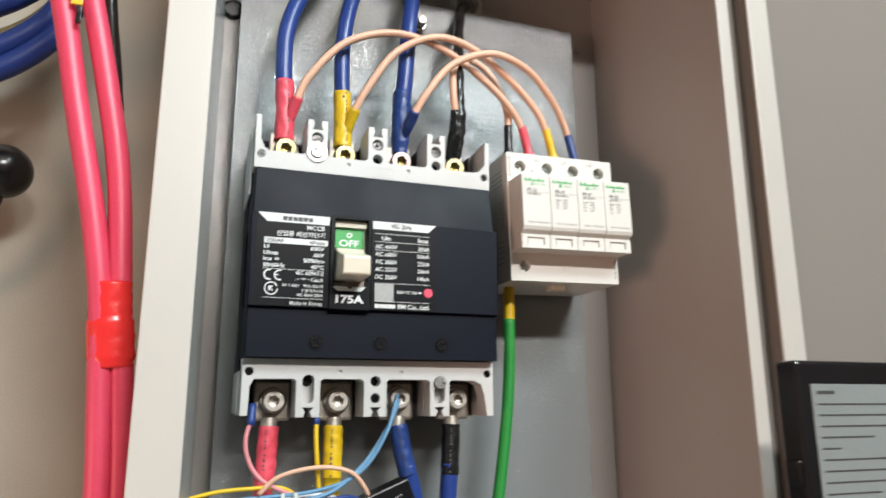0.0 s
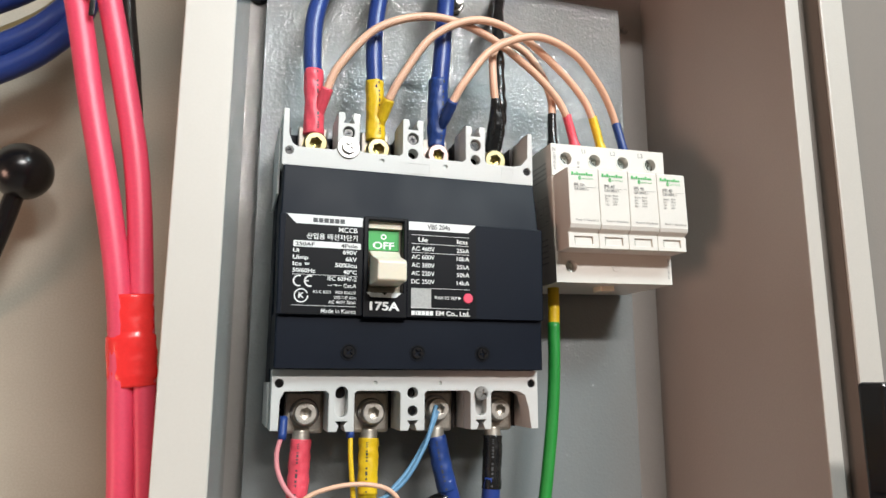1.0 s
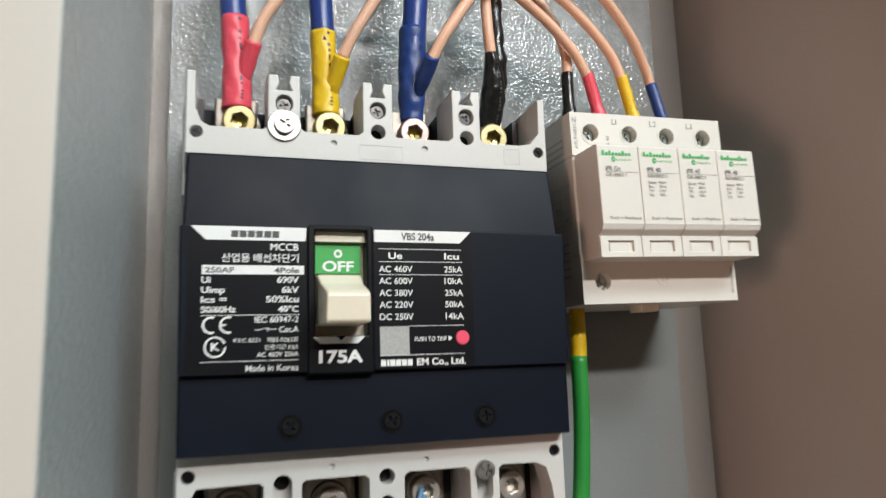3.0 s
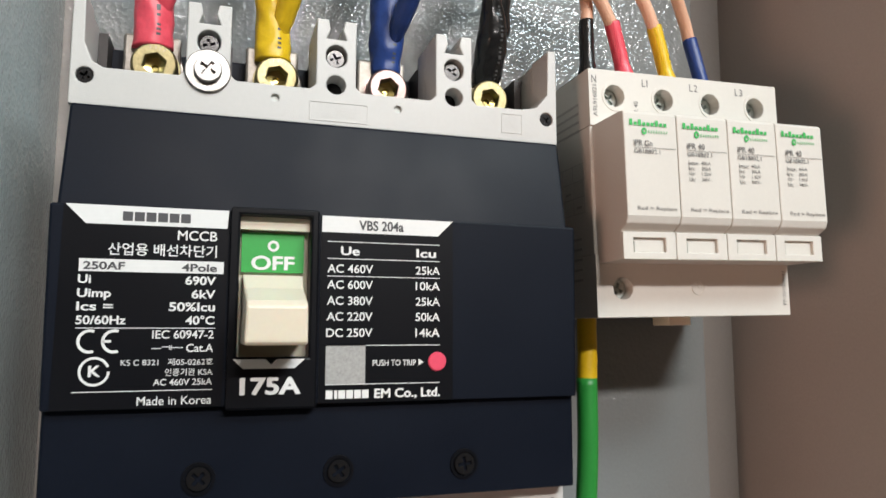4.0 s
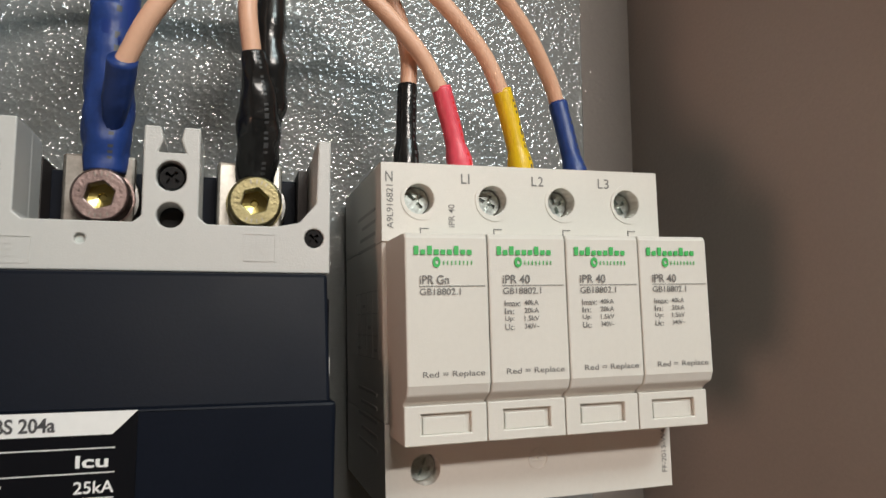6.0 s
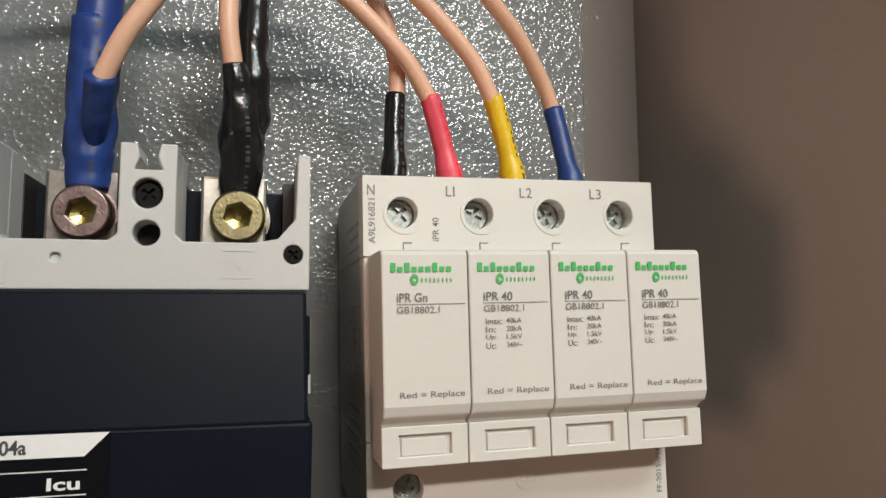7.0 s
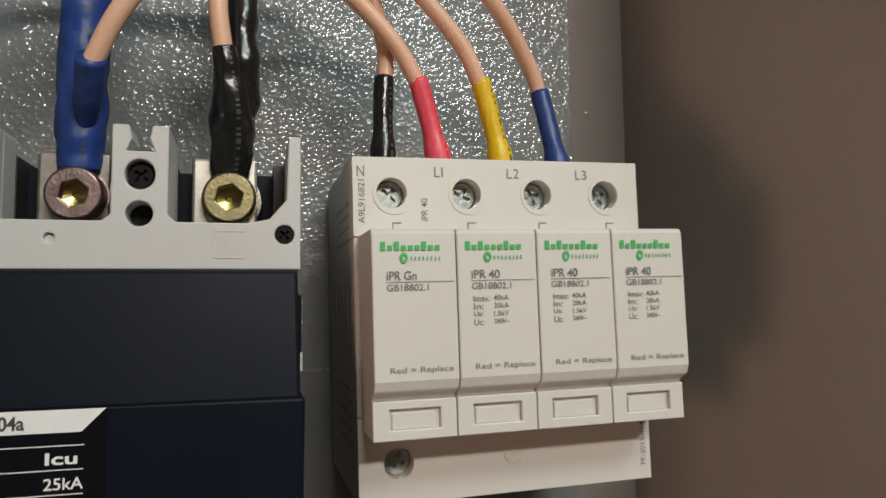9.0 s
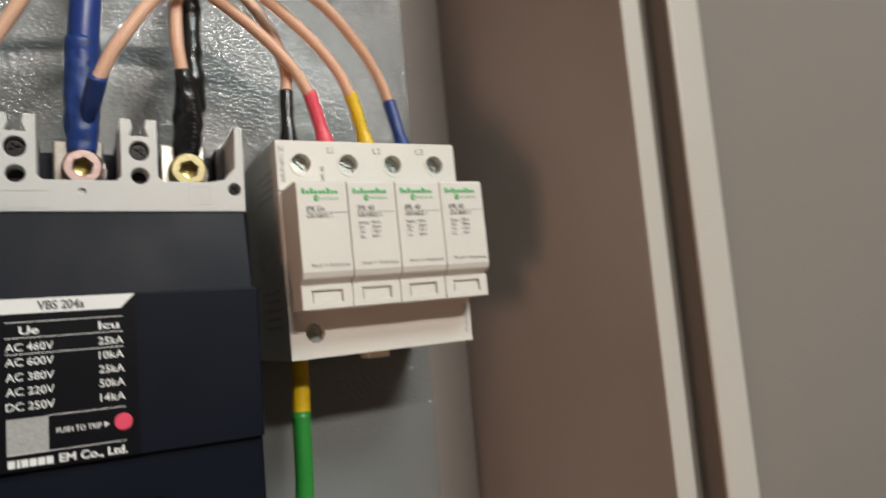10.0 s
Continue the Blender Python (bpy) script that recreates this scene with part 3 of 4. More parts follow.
lettering("print", "VBS 204a", 0.0750, 0.0874, 0.0995, 0.1022, YPP, PRINTK, label_r, 0.02)
lettering("print", "Ue", 0.0702, 0.0752, 0.0926, 0.0949, YP, PRINTW, label_r, 0.03)
lettering("print", "Icu", 0.0912, 0.0968, 0.0926, 0.0949, YP, PRINTW, label_r, 0.03)
for a, b, z in (("AC 460V", "25kA", 0.0878), ("AC 600V", "10kA", 0.0835), ("AC 380V", "25kA", 0.0792), ("AC 220V", "50kA", 0.0750), ("DC 250V", "14kA", 0.0707)):
    lettering("print", a, 0.0666, 0.0790, z, z + 0.0023, YP, PRINTW, label_r, 0.012)
    lettering("print", b, 0.0910, 0.0980, z, z + 0.0023, YP, PRINTW, label_r, 0.012)
for z in (0.0962, 0.0916, 0.0869, 0.0685, 0.0583):
    bars("rule", [(0.0666, 0.0980, z - 0.0001, z + 0.0001)], YP, PRINTW, label_r)
bars("code_square", [(0.0666, 0.0772, 0.0584, 0.0686)], YP, material("grey_print", (0.36, 0.36, 0.35), 0.5, vary=0.25, grain=2600, stain=1200), label_r)
lettering("print", "PUSH TO TRIP", 0.0792, 0.0912, 0.0630, 0.0646, YP, PRINTW, label_r)
part("arrow_mark", plate([(0.0919, 0.0630), (0.0934, 0.0639), (0.0919, 0.0648)], [], YL, YP), PRINTW, label_r)
for x, w in ((0.0668, 0.0018), (0.0690, 0.0008), (0.0701, 0.0018), (0.0722, 0.0018), (0.0743, 0.0018), (0.0764, 0.0018)):
    bars("maker_mark", [(x, x + w, 0.0546, 0.0568)], YP, PRINTW, label_r)
lettering("print", "EM Co., Ltd.", 0.0798, 0.0980, 0.0542, 0.0570, YP, PRINTW, label_r, 0.03)
part("trip_button", lathe([(0.0026, YL), (0.0026, YL - 0.0003), (0.0023, YL - 0.0006), (0.0001, YL - 0.0006)], 28), PINKB, breaker, "pink-red trip button", at=pose(0.0972, 0, 0.0640))
part("window_ornament", plate([(0.0432, 0.0652), (0.0457, 0.0628), (0.0585, 0.0628), (0.0611, 0.0652), (0.0540, 0.0652), (0.0526, 0.0638), (0.0512, 0.0652)], [], YL - 0.0014, YL - 0.0016), PRINTW, breaker)
lettering("current_rating", "175A", 0.0452, 0.0600, 0.0563, 0.0605, YL - 0.0016, PRINTW, breaker, 0.05)
lettering("off_word", "OFF", 0.0472, 0.0582, 0.0884, 0.0921, -0.0641, PRINTW, breaker, 0.03)
part("off_ring", plate(ring(0.0527, 0.0948, 0.0015, 20), [ring(0.0527, 0.0948, 0.0008, 16)], -0.0640, -0.0642), PRINTW, breaker)


# terminal bolts and lugs
def hex_bolt(x, y, z, r, mat, name, parent=None):
    """A socket cap bolt on washers, its head facing the front."""
    hexa = [(r * 0.52 * math.cos(math.pi / 3 * i + 0.3), r * 0.52 * math.sin(math.pi / 3 * i + 0.3)) for i in range(6)]
    bm = plate(ring(0, 0, r * 0.93, 36), [hexa], y + 0.0045, y)
    rim = lathe([(r * 0.92, y + 0.006), (r, y + 0.006), (r, y + 0.0009), (r * 0.97, y + 0.0003), (r * 0.92, y + 0.0001)], 36, False)
    me = bpy.data.meshes.new("tmp")
    rim.to_mesh(me)
    bm.from_mesh(me)
    rim.free()
    bpy.data.meshes.remove(me)
    head = part(name, bm, mat, parent, bevel=0.0003, at=pose(x, 0, z))
    part("socket_floor", lathe([(r * 0.55, y + 0.0062), (r * 0.55, y + 0.0034), (r * 0.16, y + 0.0040), (r * 0.12, y + 0.0050), (0.0001, y + 0.0050)], 18), TABM if mat is BOLTM else SOCKET, head)
    # stamped strokes on the face
    strokes = bmesh.new()
    for a in (1.0, 1.25, 1.5, 1.8, 4.3, 4.55, 4.8, 5.1):
        u, w = Vector((math.cos(a), 0, math.sin(a))), Vector((-math.sin(a), 0, math.cos(a)))
        q = [strokes.verts.new(u * (r * d) + w * (r * e) + Vector((0, y - 0.00004, 0))) for d, e in ((0.68, -0.02), (0.84, -0.02), (0.84, 0.025), (0.68, 0.025))]
        strokes.faces.new(q)
    part("stamp", strokes, LUGM, head)
    part("washer", lathe([(r * 1.28, y + 0.009), (r * 1.28, y + 0.0075), (r * 1.2, y + 0.0068), (r * 0.8, y + 0.0066)], 32), STEEL, head)
    part("spring_washer", lathe([(r * 1.08, y + 0.0068), (r * 1.08, y + 0.0056), (r * 0.9, y + 0.0055)], 28), mat, head)
    return head


PINKZ = material("pinkish_zinc_steel", (0.29, 0.21, 0.195), 0.40, metal=1.0, vary=0.3, stain=300, grain=1500, bump=0.00008, bump_scale=1300, rough_vary=0.14)
SOCKET = material("yellow_zinc_socket", (0.40, 0.33, 0.12), 0.22, metal=1.0, vary=0.25, stain=300, grain=1500)
for c, mat in zip(POLES, (YZINC, YZINC, PINKZ, YZINC)):
    hex_bolt(c + 0.0012, -0.0418, 0.1498, 0.0065, mat, "terminal_bolt", breaker)
for c, z in zip((0.0183, 0.053, 0.0885, 0.1235), (0.0055, 0.0055, 0.007, 0.0065)):
    hex_bolt(c, -0.0450, z, 0.0058, BOLTM, "terminal_bolt", breaker)
    part("terminal_tab", boxes((c - 0.0100, c + 0.0100, -0.0365, -0.030, -0.0050, 0.0168)), TABM, breaker, "square tinned terminal tab", bevel=0.0018)


# ---- surge protector beside the breaker ----
spd = thing("surge_protector", "white four-module plug-in surge protector with printed cartridges", "surge protector", at=pose(0.1535, 0, 0.0765, 0, -1.1, 0))
P = 0.0188
W = 4 * P
YB, YC, YF = -0.0575, -0.0752, -0.0722
H = 0.0815
part("base_lower", plate(rect(0, W, 0, 0.02), [ring(0.0095, 0.0092, 0.0036, 24)], -0.004, YB), SPDW, spd)
part("base_middle", boxes((0, W, YB + 0.0006, -0.004, 0.02, 0.0625)), SPDW, spd, bevel=0.0005)
upper = part("base_upper", plate(rect(0, W, 0.0625, H), [ring(0.0093 + P * i, 0.0728, 0.0037, 24) for i in range(4)], -0.004, YB), SPDW, spd)
for i in range(4):
    part("screw_collar", plate(ring(0.0093 + P * i + 0.0006, 0.0728, 0.0052, 28), [ring(0.0093 + P * i, 0.0728, 0.0038, 28)], YB, YB - 0.0002), SPDW, spd)
    cross_screw("terminal_screw", 0.0093 + P * i, YB + 0.0042, 0.0728, 0.0036, DULLZ, spd, "bright zinc terminal screw")
    part("latch_mark", boxes((0.0093 + P * i, 0.0093 + P * i + 0.0022, YB - 0.0002, YB, 0.0655, 0.0657), (0.0093 + P * i, 0.0093 + P * i + 0.0002, YB - 0.0002, YB, 0.0640, 0.0655)), PRINTS, spd)
cross_screw("earth_screw", 0.0095, YB + 0.0042, 0.0092, 0.0035, DULLZ, spd, "bright zinc earth screw")
part("earth_symbol", plate(ring(0.038, 0.0095, 0.0026, 24), [ring(0.038, 0.0095, 0.0022, 24)], YB, YB - 0.00025), SPDW, spd)
part("earth_symbol", boxes((0.0378, 0.0382, YB - 0.0002, YB, 0.0092, 0.0117), (0.0366, 0.0394, YB - 0.0002, YB, 0.0090, 0.0093)), SPDW, spd)
for i, name in enumerate(("N", "L1", "L2", "L3")):
    wide = 0.0018 if i == 0 else 0.0032
    x = 0.001 if i == 0 else P * i + 0.0012
    if i:
        lettering("terminal_mark", "L", x, x + 0.0014, 0.0768, 0.0793, YB - 0.0001, PRINTS, spd, 0.0)
        lettering("terminal_mark", name[1], x + 0.0018, x + wide - (0.0010 if i == 1 else 0), 0.0768, 0.0793, YB - 0.0001, PRINTS, spd, 0.0)
    else:
        lettering("terminal_mark", name, x, x + wide, 0.0768, 0.0793, YB - 0.0001, PRINTS, spd, 0.0)
lettering("type_mark", "A9L916821", 0.0012, 0.0028, 0.0655, 0.0760, YB - 0.0001, PRINTS, spd, 0.0, turn=90)
lettering("type_mark", "iPR 40", 0.0165, 0.0181, 0.0660, 0.0716, YB - 0.0001, PRINTS, spd, 0.0, turn=90)
lettering("batch_mark", "FF-2015-W41", W - 0.0028, W - 0.0014, 0.0035, 0.0150, YB - 0.0001, PRINTS, spd, 0.0, turn=90)
DX = 0.001
for i in range(4):
    x0, x1 = DX + P * i + 0.00012, DX + P * (i + 1) - 0.00012
    bmc = bmesh.new()
    prof = [(-0.044, 0.0625), (YC + 0.003, 0.0625), (YC + 0.0006, 0.0622), (YC, 0.0612), (YC - 0.0002, 0.0300), (YC + 0.0008, 0.0278), (YC + 0.0035, 0.0263), (YF + 0.0012, 0.0256), (YF + 0.0012, 0.0172), (-0.044, 0.0172)]
    sides = [[bmc.verts.new((x, y, z)) for y, z in prof] for x in (x0, x1)]
    for j in range(len(prof)):
        k = (j + 1) % len(prof)
        bmc.faces.new((sides[0][j], sides[0][k], sides[1][k], sides[1][j]))
    for side in sides:
        bmc.faces.new(side)
    cart = part("cartridge", bmc, SPDW, spd, bevel=0.0004)
    grip = part("finger_grip", plate(rect(x0, x1, 0.0172, 0.0256), [rect(x0 + 0.0036, x1 - 0.0036, 0.0194, 0.0238)], YF + 0.0012, YF), SPDW, cart, bevel=0.00025)
    part("grip_catch", boxes((x0 + 0.0042, x1 - 0.0048, YF + 0.0007, YF + 0.0012, 0.0194, 0.0230)), SPDW, grip, bevel=0.0002)
    y = YC - 0.0003
    # logo as plain shapes
    part("logo", boxes(*[(x0 + 0.0019 + 0.00149 * k, x0 + 0.0019 + 0.00149 * k + 0.00105, y, y + 0.00005, 0.0576, 0.0587 + (0.0008 if k in (0, 2, 6) else 0.0)) for k in range(9)]), PRINTG, cart)
    part("logo_leaf", plate(ring(x0 + 0.0069, 0.0560, 0.0009, 12, 1.3), [ring(x0 + 0.0070, 0.0560, 0.0004, 8, 1.2)], y + 0.00005, y), PRINTG, cart)
    bars("logo_line", [(x0 + 0.0084 + 0.0009 * k, x0 + 0.0084 + 0.0009 * k + 0.00022, 0.0554, 0.0563) for k in range(8)], y, PRINTG, cart)
    lettering("print", "iPR Gn" if i == 0 else "iPR 40", x0 + 0.0031, x0 + 0.0096, 0.0513, 0.0532, y, PRINTS, cart, 0.01)
    bars("rule", [(x0 + 0.0030, x1 - 0.0008, 0.0508, 0.05092)], y, PRINTS, cart)
    lettering("print", "GB18802.1", x0 + 0.0031, x0 + 0.0122, 0.0490, 0.0504, y, PRINTS, cart, 0.0)
    if i:
        for k, (a, b) in enumerate((("Imax:", "40kA"), ("In:", "20kA"), ("Up:", "1.5kV"), ("Uc:", "340V~"))):
            z = 0.0465 - 0.00172 * k
            lettering("print", a, x0 + 0.0034, x0 + (0.0071 if k == 0 else 0.0056), z - 0.0002, z + 0.0011, y, PRINTS, cart, 0.0)
            lettering("print", b, x0 + 0.0080, x0 + 0.0115, z, z + 0.0011, y, PRINTS, cart, 0.0)
    lettering("print", "Red = Replace", x0 + 0.0034, x0 + 0.0172, 0.0313, 0.0329, y, PRINTS, cart, 0.0)
# side print of the base
part("side_print", boxes(*[(-0.0001, 0.0, -0.050, -0.026 - 0.003 * (k % 3), 0.062 + 0.0030 * k, 0.0628 + 0.0030 * k) for k in range(4)], *[(-0.0001, 0.0, -0.052, -0.022, 0.0345 + 0.0055 * k, 0.0347 + 0.0055 * k) for k in range(4)], *[(-0.0001, 0.0, -0.052 + 0.0075 * k, -0.0518 + 0.0075 * k, 0.0345, 0.0510) for k in range(5)], *[(-0.0001, 0.0, -0.050 + 0.0075 * k, -0.0465 + 0.0075 * k, 0.0362 + 0.0055 * (k % 3), 0.0370 + 0.0055 * (k % 3)) for k in range(4)], *[(-0.0001, 0.0, -0.049, -0.024 - 0.004 * (k % 2), 0.012 + 0.0034 * k, 0.0128 + 0.0034 * k) for k in range(5)]), PRINTSIDE, spd, "grey printed table on the side")


# ---- cables ----
def cable(name, label, pieces, category="cable", group=""):
    """A cable thing: pieces of (name, points, radius, material, wobble)."""
    ob = thing(name, label, category, group)
    for pname, pts, r, mat, wob in pieces:
        printed = pname == "heat_shrink"
        piece = part(pname, tube(pts, r, 30 if printed else 18 if wob else 16, 18 if printed else 10, wob, 1.0, 1 if printed else None), mat, ob, smooth=True)
        if printed:
            piece.data.materials.append(PRINTGREY if mat is BLKS else PRINTK)
    return ob


def lug(parent, x, z0, z1, y, mat):
    part("cable_lug", boxes((x - 0.0080, x + 0.0080, y - 0.0016, y + 0.0016, z0, z1)), mat, parent, bevel=0.0008)


UP = "feeder cables above the breaker"
def shrink(r0, r1):
    return lambda s: r0 + (r1 - r0) * min(1.0, s * 2.2)


def tap(q):
    return 0.0014 + 0.0019 * min(1.0, q * 1.9)


c1 = cable("feeder_cable", "thick blue cable ending in red heat-shrink on the breaker", [("insulation", [(0.0165, -0.037, 0.188), (0.0155, -0.037, 0.205), (0.0165, -0.036, 0.228), (0.024, -0.032, 0.253), (0.042, -0.026, 0.285), (0.07, -0.02, 0.334)], 0.0050, BLUEC, 0.0), ("heat_shrink", [(0.0178, -0.0362, 0.156), (0.0175, -0.037, 0.17), (0.0165, -0.037, 0.1935)], shrink(0.0058, 0.0053), REDS, 0.12), ("tap_sleeve", [(0.0180, -0.0365, 0.160), (0.0205, -0.0398, 0.1705), (0.0235, -0.045, 0.181)], tap, REDS, 0.1)], "cable", UP)
c2 = cable("feeder_cable", "thick blue cable ending in yellow heat-shrink on the breaker", [("insulation", [(0.0515, -0.038, 0.186), (0.0505, -0.038, 0.21), (0.052, -0.037, 0.235), (0.058, -0.033, 0.262), (0.072, -0.027, 0.30), (0.088, -0.022, 0.334)], 0.0048, BLUEC, 0.0), ("heat_shrink", [(0.0525, -0.0362, 0.156), (0.0523, -0.037, 0.17), (0.0512, -0.038, 0.191)], shrink(0.0058, 0.0051), YELS, 0.12), ("tap_sleeve", [(0.0530, -0.0365, 0.159), (0.0553, -0.0402, 0.1685), (0.058, -0.046, 0.178)], tap, YELS, 0.1)], "cable", UP)
c3 = cable("feeder_cable", "thick blue cable ending in blue heat-shrink on the breaker", [("insulation", [(0.0894, -0.038, 0.186), (0.0912, -0.039, 0.21), (0.0935, -0.038, 0.24), (0.098, -0.032, 0.27), (0.108, -0.026, 0.31), (0.115, -0.022, 0.334)], 0.0052, BLUEC, 0.0), ("heat_shrink", [(0.0888, -0.0362, 0.156), (0.0890, -0.037, 0.17), (0.0897, -0.038, 0.197)], shrink(0.0047, 0.0057), BLUES, 0.12), ("tap_sleeve", [(0.0900, -0.0385, 0.1640), (0.0918, -0.0445, 0.1712), (0.0940, -0.0525, 0.1790)], tap, BLUES, 0.1)], "cable", UP)
c4 = cable("feeder_cable", "black taped cable on the neutral pole of the breaker", [("insulation", [(0.1255, -0.038, 0.164), (0.1272, -0.042, 0.178), (0.1264, -0.042, 0.195), (0.1280, -0.037, 0.222), (0.1335, -0.024, 0.252), (0.143, -0.004, 0.283), (0.156, 0.022, 0.306), (0.160, 0.04, 0.312)], lambda q: 0.0037 + 0.0003 * math.sin(q * 70), BLKS, 0.12), ("heat_shrink", [(0.1238, -0.0362, 0.156), (0.1242, -0.041, 0.167), (0.1237, -0.0445, 0.177), (0.1222, -0.0465, 0.1862)], lambda q: 0.0046 + 0.0010 * math.sin(math.pi * min(1, q * 1.3)) - 0.0018 * q * q, BLKS, 0.12)], "cable", UP)
for ob, x in zip((c1, c2, c3, c4), POLES):
    lug(ob, x, 0.1425, 0.1605, -0.0345, TINNED if ob is c4 else LUGM)

TAPS = "peach cords to the surge protector"


def cord(label, pts, cap, mat):
    ob = cable("tap_cord", label, [("insulation", pts, 0.0023, PEACH, 0.0)], "cable", TAPS)
    sleeve = part("end_sleeve", tube(cap, lambda s: 0.00275 if s < 0.62 else 0.00275 + 0.0008 * min(1, (s - 0.62) * 8), 26, 16, 0.05, 1.0, -3), mat, ob, smooth=True)
    sleeve.data.materials.append(PRINTGREY if mat is BLKS else PRINTK if mat is not REDS else TAPE)
    return ob


cord("peach cord with red end sleeve looping to the surge protector", [(0.0231, -0.0444, 0.1795), (0.030, -0.047, 0.195), (0.051, -0.050, 0.219), (0.082, -0.050, 0.2305), (0.115, -0.046, 0.227), (0.145, -0.043, 0.211), (0.164, -0.041, 0.195), (0.1733, -0.039, 0.182)], [(0.1725, -0.039, 0.1842), (0.1762, -0.038, 0.172), (0.1795, -0.038, 0.157)], REDS)
cord("peach cord with yellow end sleeve looping to the surge protector", [(0.0577, -0.0455, 0.1772), (0.065, -0.049, 0.192), (0.082, -0.052, 0.217), (0.108, -0.052, 0.2315), (0.135, -0.049, 0.229), (0.165, -0.044, 0.212), (0.183, -0.041, 0.196), (0.1912, -0.0387, 0.183)], [(0.1905, -0.0387, 0.1852), (0.1945, -0.038, 0.172), (0.1975, -0.038, 0.157)], YELS)
cord("peach cord with blue end sleeve looping to the surge protector", [(0.0933, -0.0510, 0.1770), (0.1014, -0.0545, 0.192), (0.118, -0.0555, 0.213), (0.145, -0.056, 0.2245), (0.172, -0.051, 0.220), (0.194, -0.042, 0.206), (0.207, -0.034, 0.193), (0.2120, -0.031, 0.184)], [(0.2115, -0.0315, 0.1855), (0.2140, -0.033, 0.172), (0.2165, -0.035, 0.157)], BLUES)
cord("peach cord with black end sleeve looping to the surge protector", [(0.1224, -0.0464, 0.183), (0.1207, -0.0475, 0.198), (0.1225, -0.044, 0.216), (0.133, -0.036, 0.229), (0.148, -0.034, 0.225), (0.159, -0.034, 0.211), (0.1640, -0.035, 0.195), (0.1640, -0.036, 0.182)], [(0.1637, -0.036, 0.1848), (0.1632, -0.037, 0.172), (0.1630, -0.038, 0.157)], BLKS)

earth = cable("earth_wire", "green earth wire with yellow sleeve under the surge protector", [("insulation", [(0.1625, -0.033, 0.056), (0.1622, -0.033, 0.03), (0.160, -0.033, 0.0), (0.155, -0.034, -0.035), (0.147, -0.036, -0.08), (0.14, -0.038, -0.14)], 0.0036, GREENC, 0.0), ("sleeve", [(0.1635, -0.032, 0.079), (0.1632, -0.0325, 0.066), (0.1625, -0.033, 0.0525)], 0.0034, YELS, 0.06)])

LOW = "load cables under the breaker"
for x, mat, core, label, drift in ((0.0172, REDS, REDS, "red sleeved load cable bolted under the breaker", -0.002), (0.0525, YELS, YELS, "yellow sleeved load cable bolted under the breaker", -0.001), (0.0895, BLUES, BLUEC, "blue load cable bolted under the breaker", 0.010), (0.1225, BLKS, BLUEC, "black sleeved load cable bolted under the breaker", -0.003)):
    ob = cable("load_cable", label, [("heat_shrink", [(x, -0.0355, -0.0078), (x + drift * 0.2, -0.036, -0.018), (x + drift * 0.6, -0.037, -0.036)], 0.0053, mat, 0.1), ("insulation", [(x + drift * 0.5, -0.037, -0.030), (x + drift, -0.037, -0.05), (x + drift * 1.4, -0.036, -0.09), (x + drift * 1.5, -0.03, -0.16)], 0.0050, core, 0.0)], "cable", LOW)
    part("cable_lug", tube([(x, -0.0345, -0.003), (x, -0.035, -0.008), (x, -0.0355, -0.0125)], 0.0045, 14, 4), TABM, ob, "tinned lug barrel", smooth=True)

# red pair in front of the next compartment
red = cable("red_cable", "pair of red cables bound with glossy red tape", [("strand", [(-0.120, -0.1, 0.28), (-0.0950, -0.1, 0.195), (-0.0824, -0.1, 0.138), (-0.0706, -0.1, 0.086), (-0.0640, -0.1, 0.048), (-0.0610, -0.1, 0.01), (-0.0580, -0.1, -0.034), (-0.057, -0.1, -0.10), (-0.058, -0.1, -0.2)], 0.0052, REDC, 0.0), ("strand", [(-0.102, -0.099, 0.28), (-0.0815, -0.099, 0.195), (-0.0708, -0.099, 0.150), (-0.0618, -0.099, 0.105), (-0.0562, -0.099, 0.048), (-0.0525, -0.099, 0.01), (-0.0490, -0.099, -0.034), (-0.047, -0.099, -0.10), (-0.048, -0.099, -0.2)], 0.0051, REDC, 0.0)])
part("tape_wrap", tube([(-0.0608, -0.0995, 0.0562), (-0.0592, -0.0995, 0.038), (-0.0572, -0.0995, 0.019)], lambda q: 0.0090 + (0.0007 if 0.46 < q < 0.93 else 0.0), 24, 16, 0.06, 0.68), TAPE, red, "glossy red vinyl tape", smooth=True)
blu = "blue cables beyond the flange"
for k in range(3):
    dz, dx = (0.0, 0.0120, 0.037)[k], -0.002 * k
    cable("blue_cable", "thick blue cable curving behind the red pair", [("insulation", [(-0.26 + dx, -0.03, 0.150 + dz), (-0.20 + dx, -0.035, 0.152 + dz), (-0.160 + dx, -0.04, 0.160 + dz), (-0.132 + dx, -0.04, 0.1745 + dz), (-0.114 + dx, -0.04, 0.190 + dz), (-0.103 + dx, -0.04, 0.208 + dz), (-0.095 + dx, -0.038, 0.245 + dz), (-0.090 + dx, -0.035, 0.34)], 0.0060, BLUEC, 0.0)], "cable", blu)
cable("olive_cable", "thin olive cable lying between blue cables", [("insulation", [(-0.26, -0.02, 0.174), (-0.20, -0.025, 0.176), (-0.160, -0.03, 0.184), (-0.134, -0.03, 0.1985), (-0.117, -0.03, 0.213), (-0.106, -0.03, 0.232), (-0.098, -0.03, 0.27), (-0.094, -0.03, 0.34)], 0.0045, OLIVE, 0.0)])
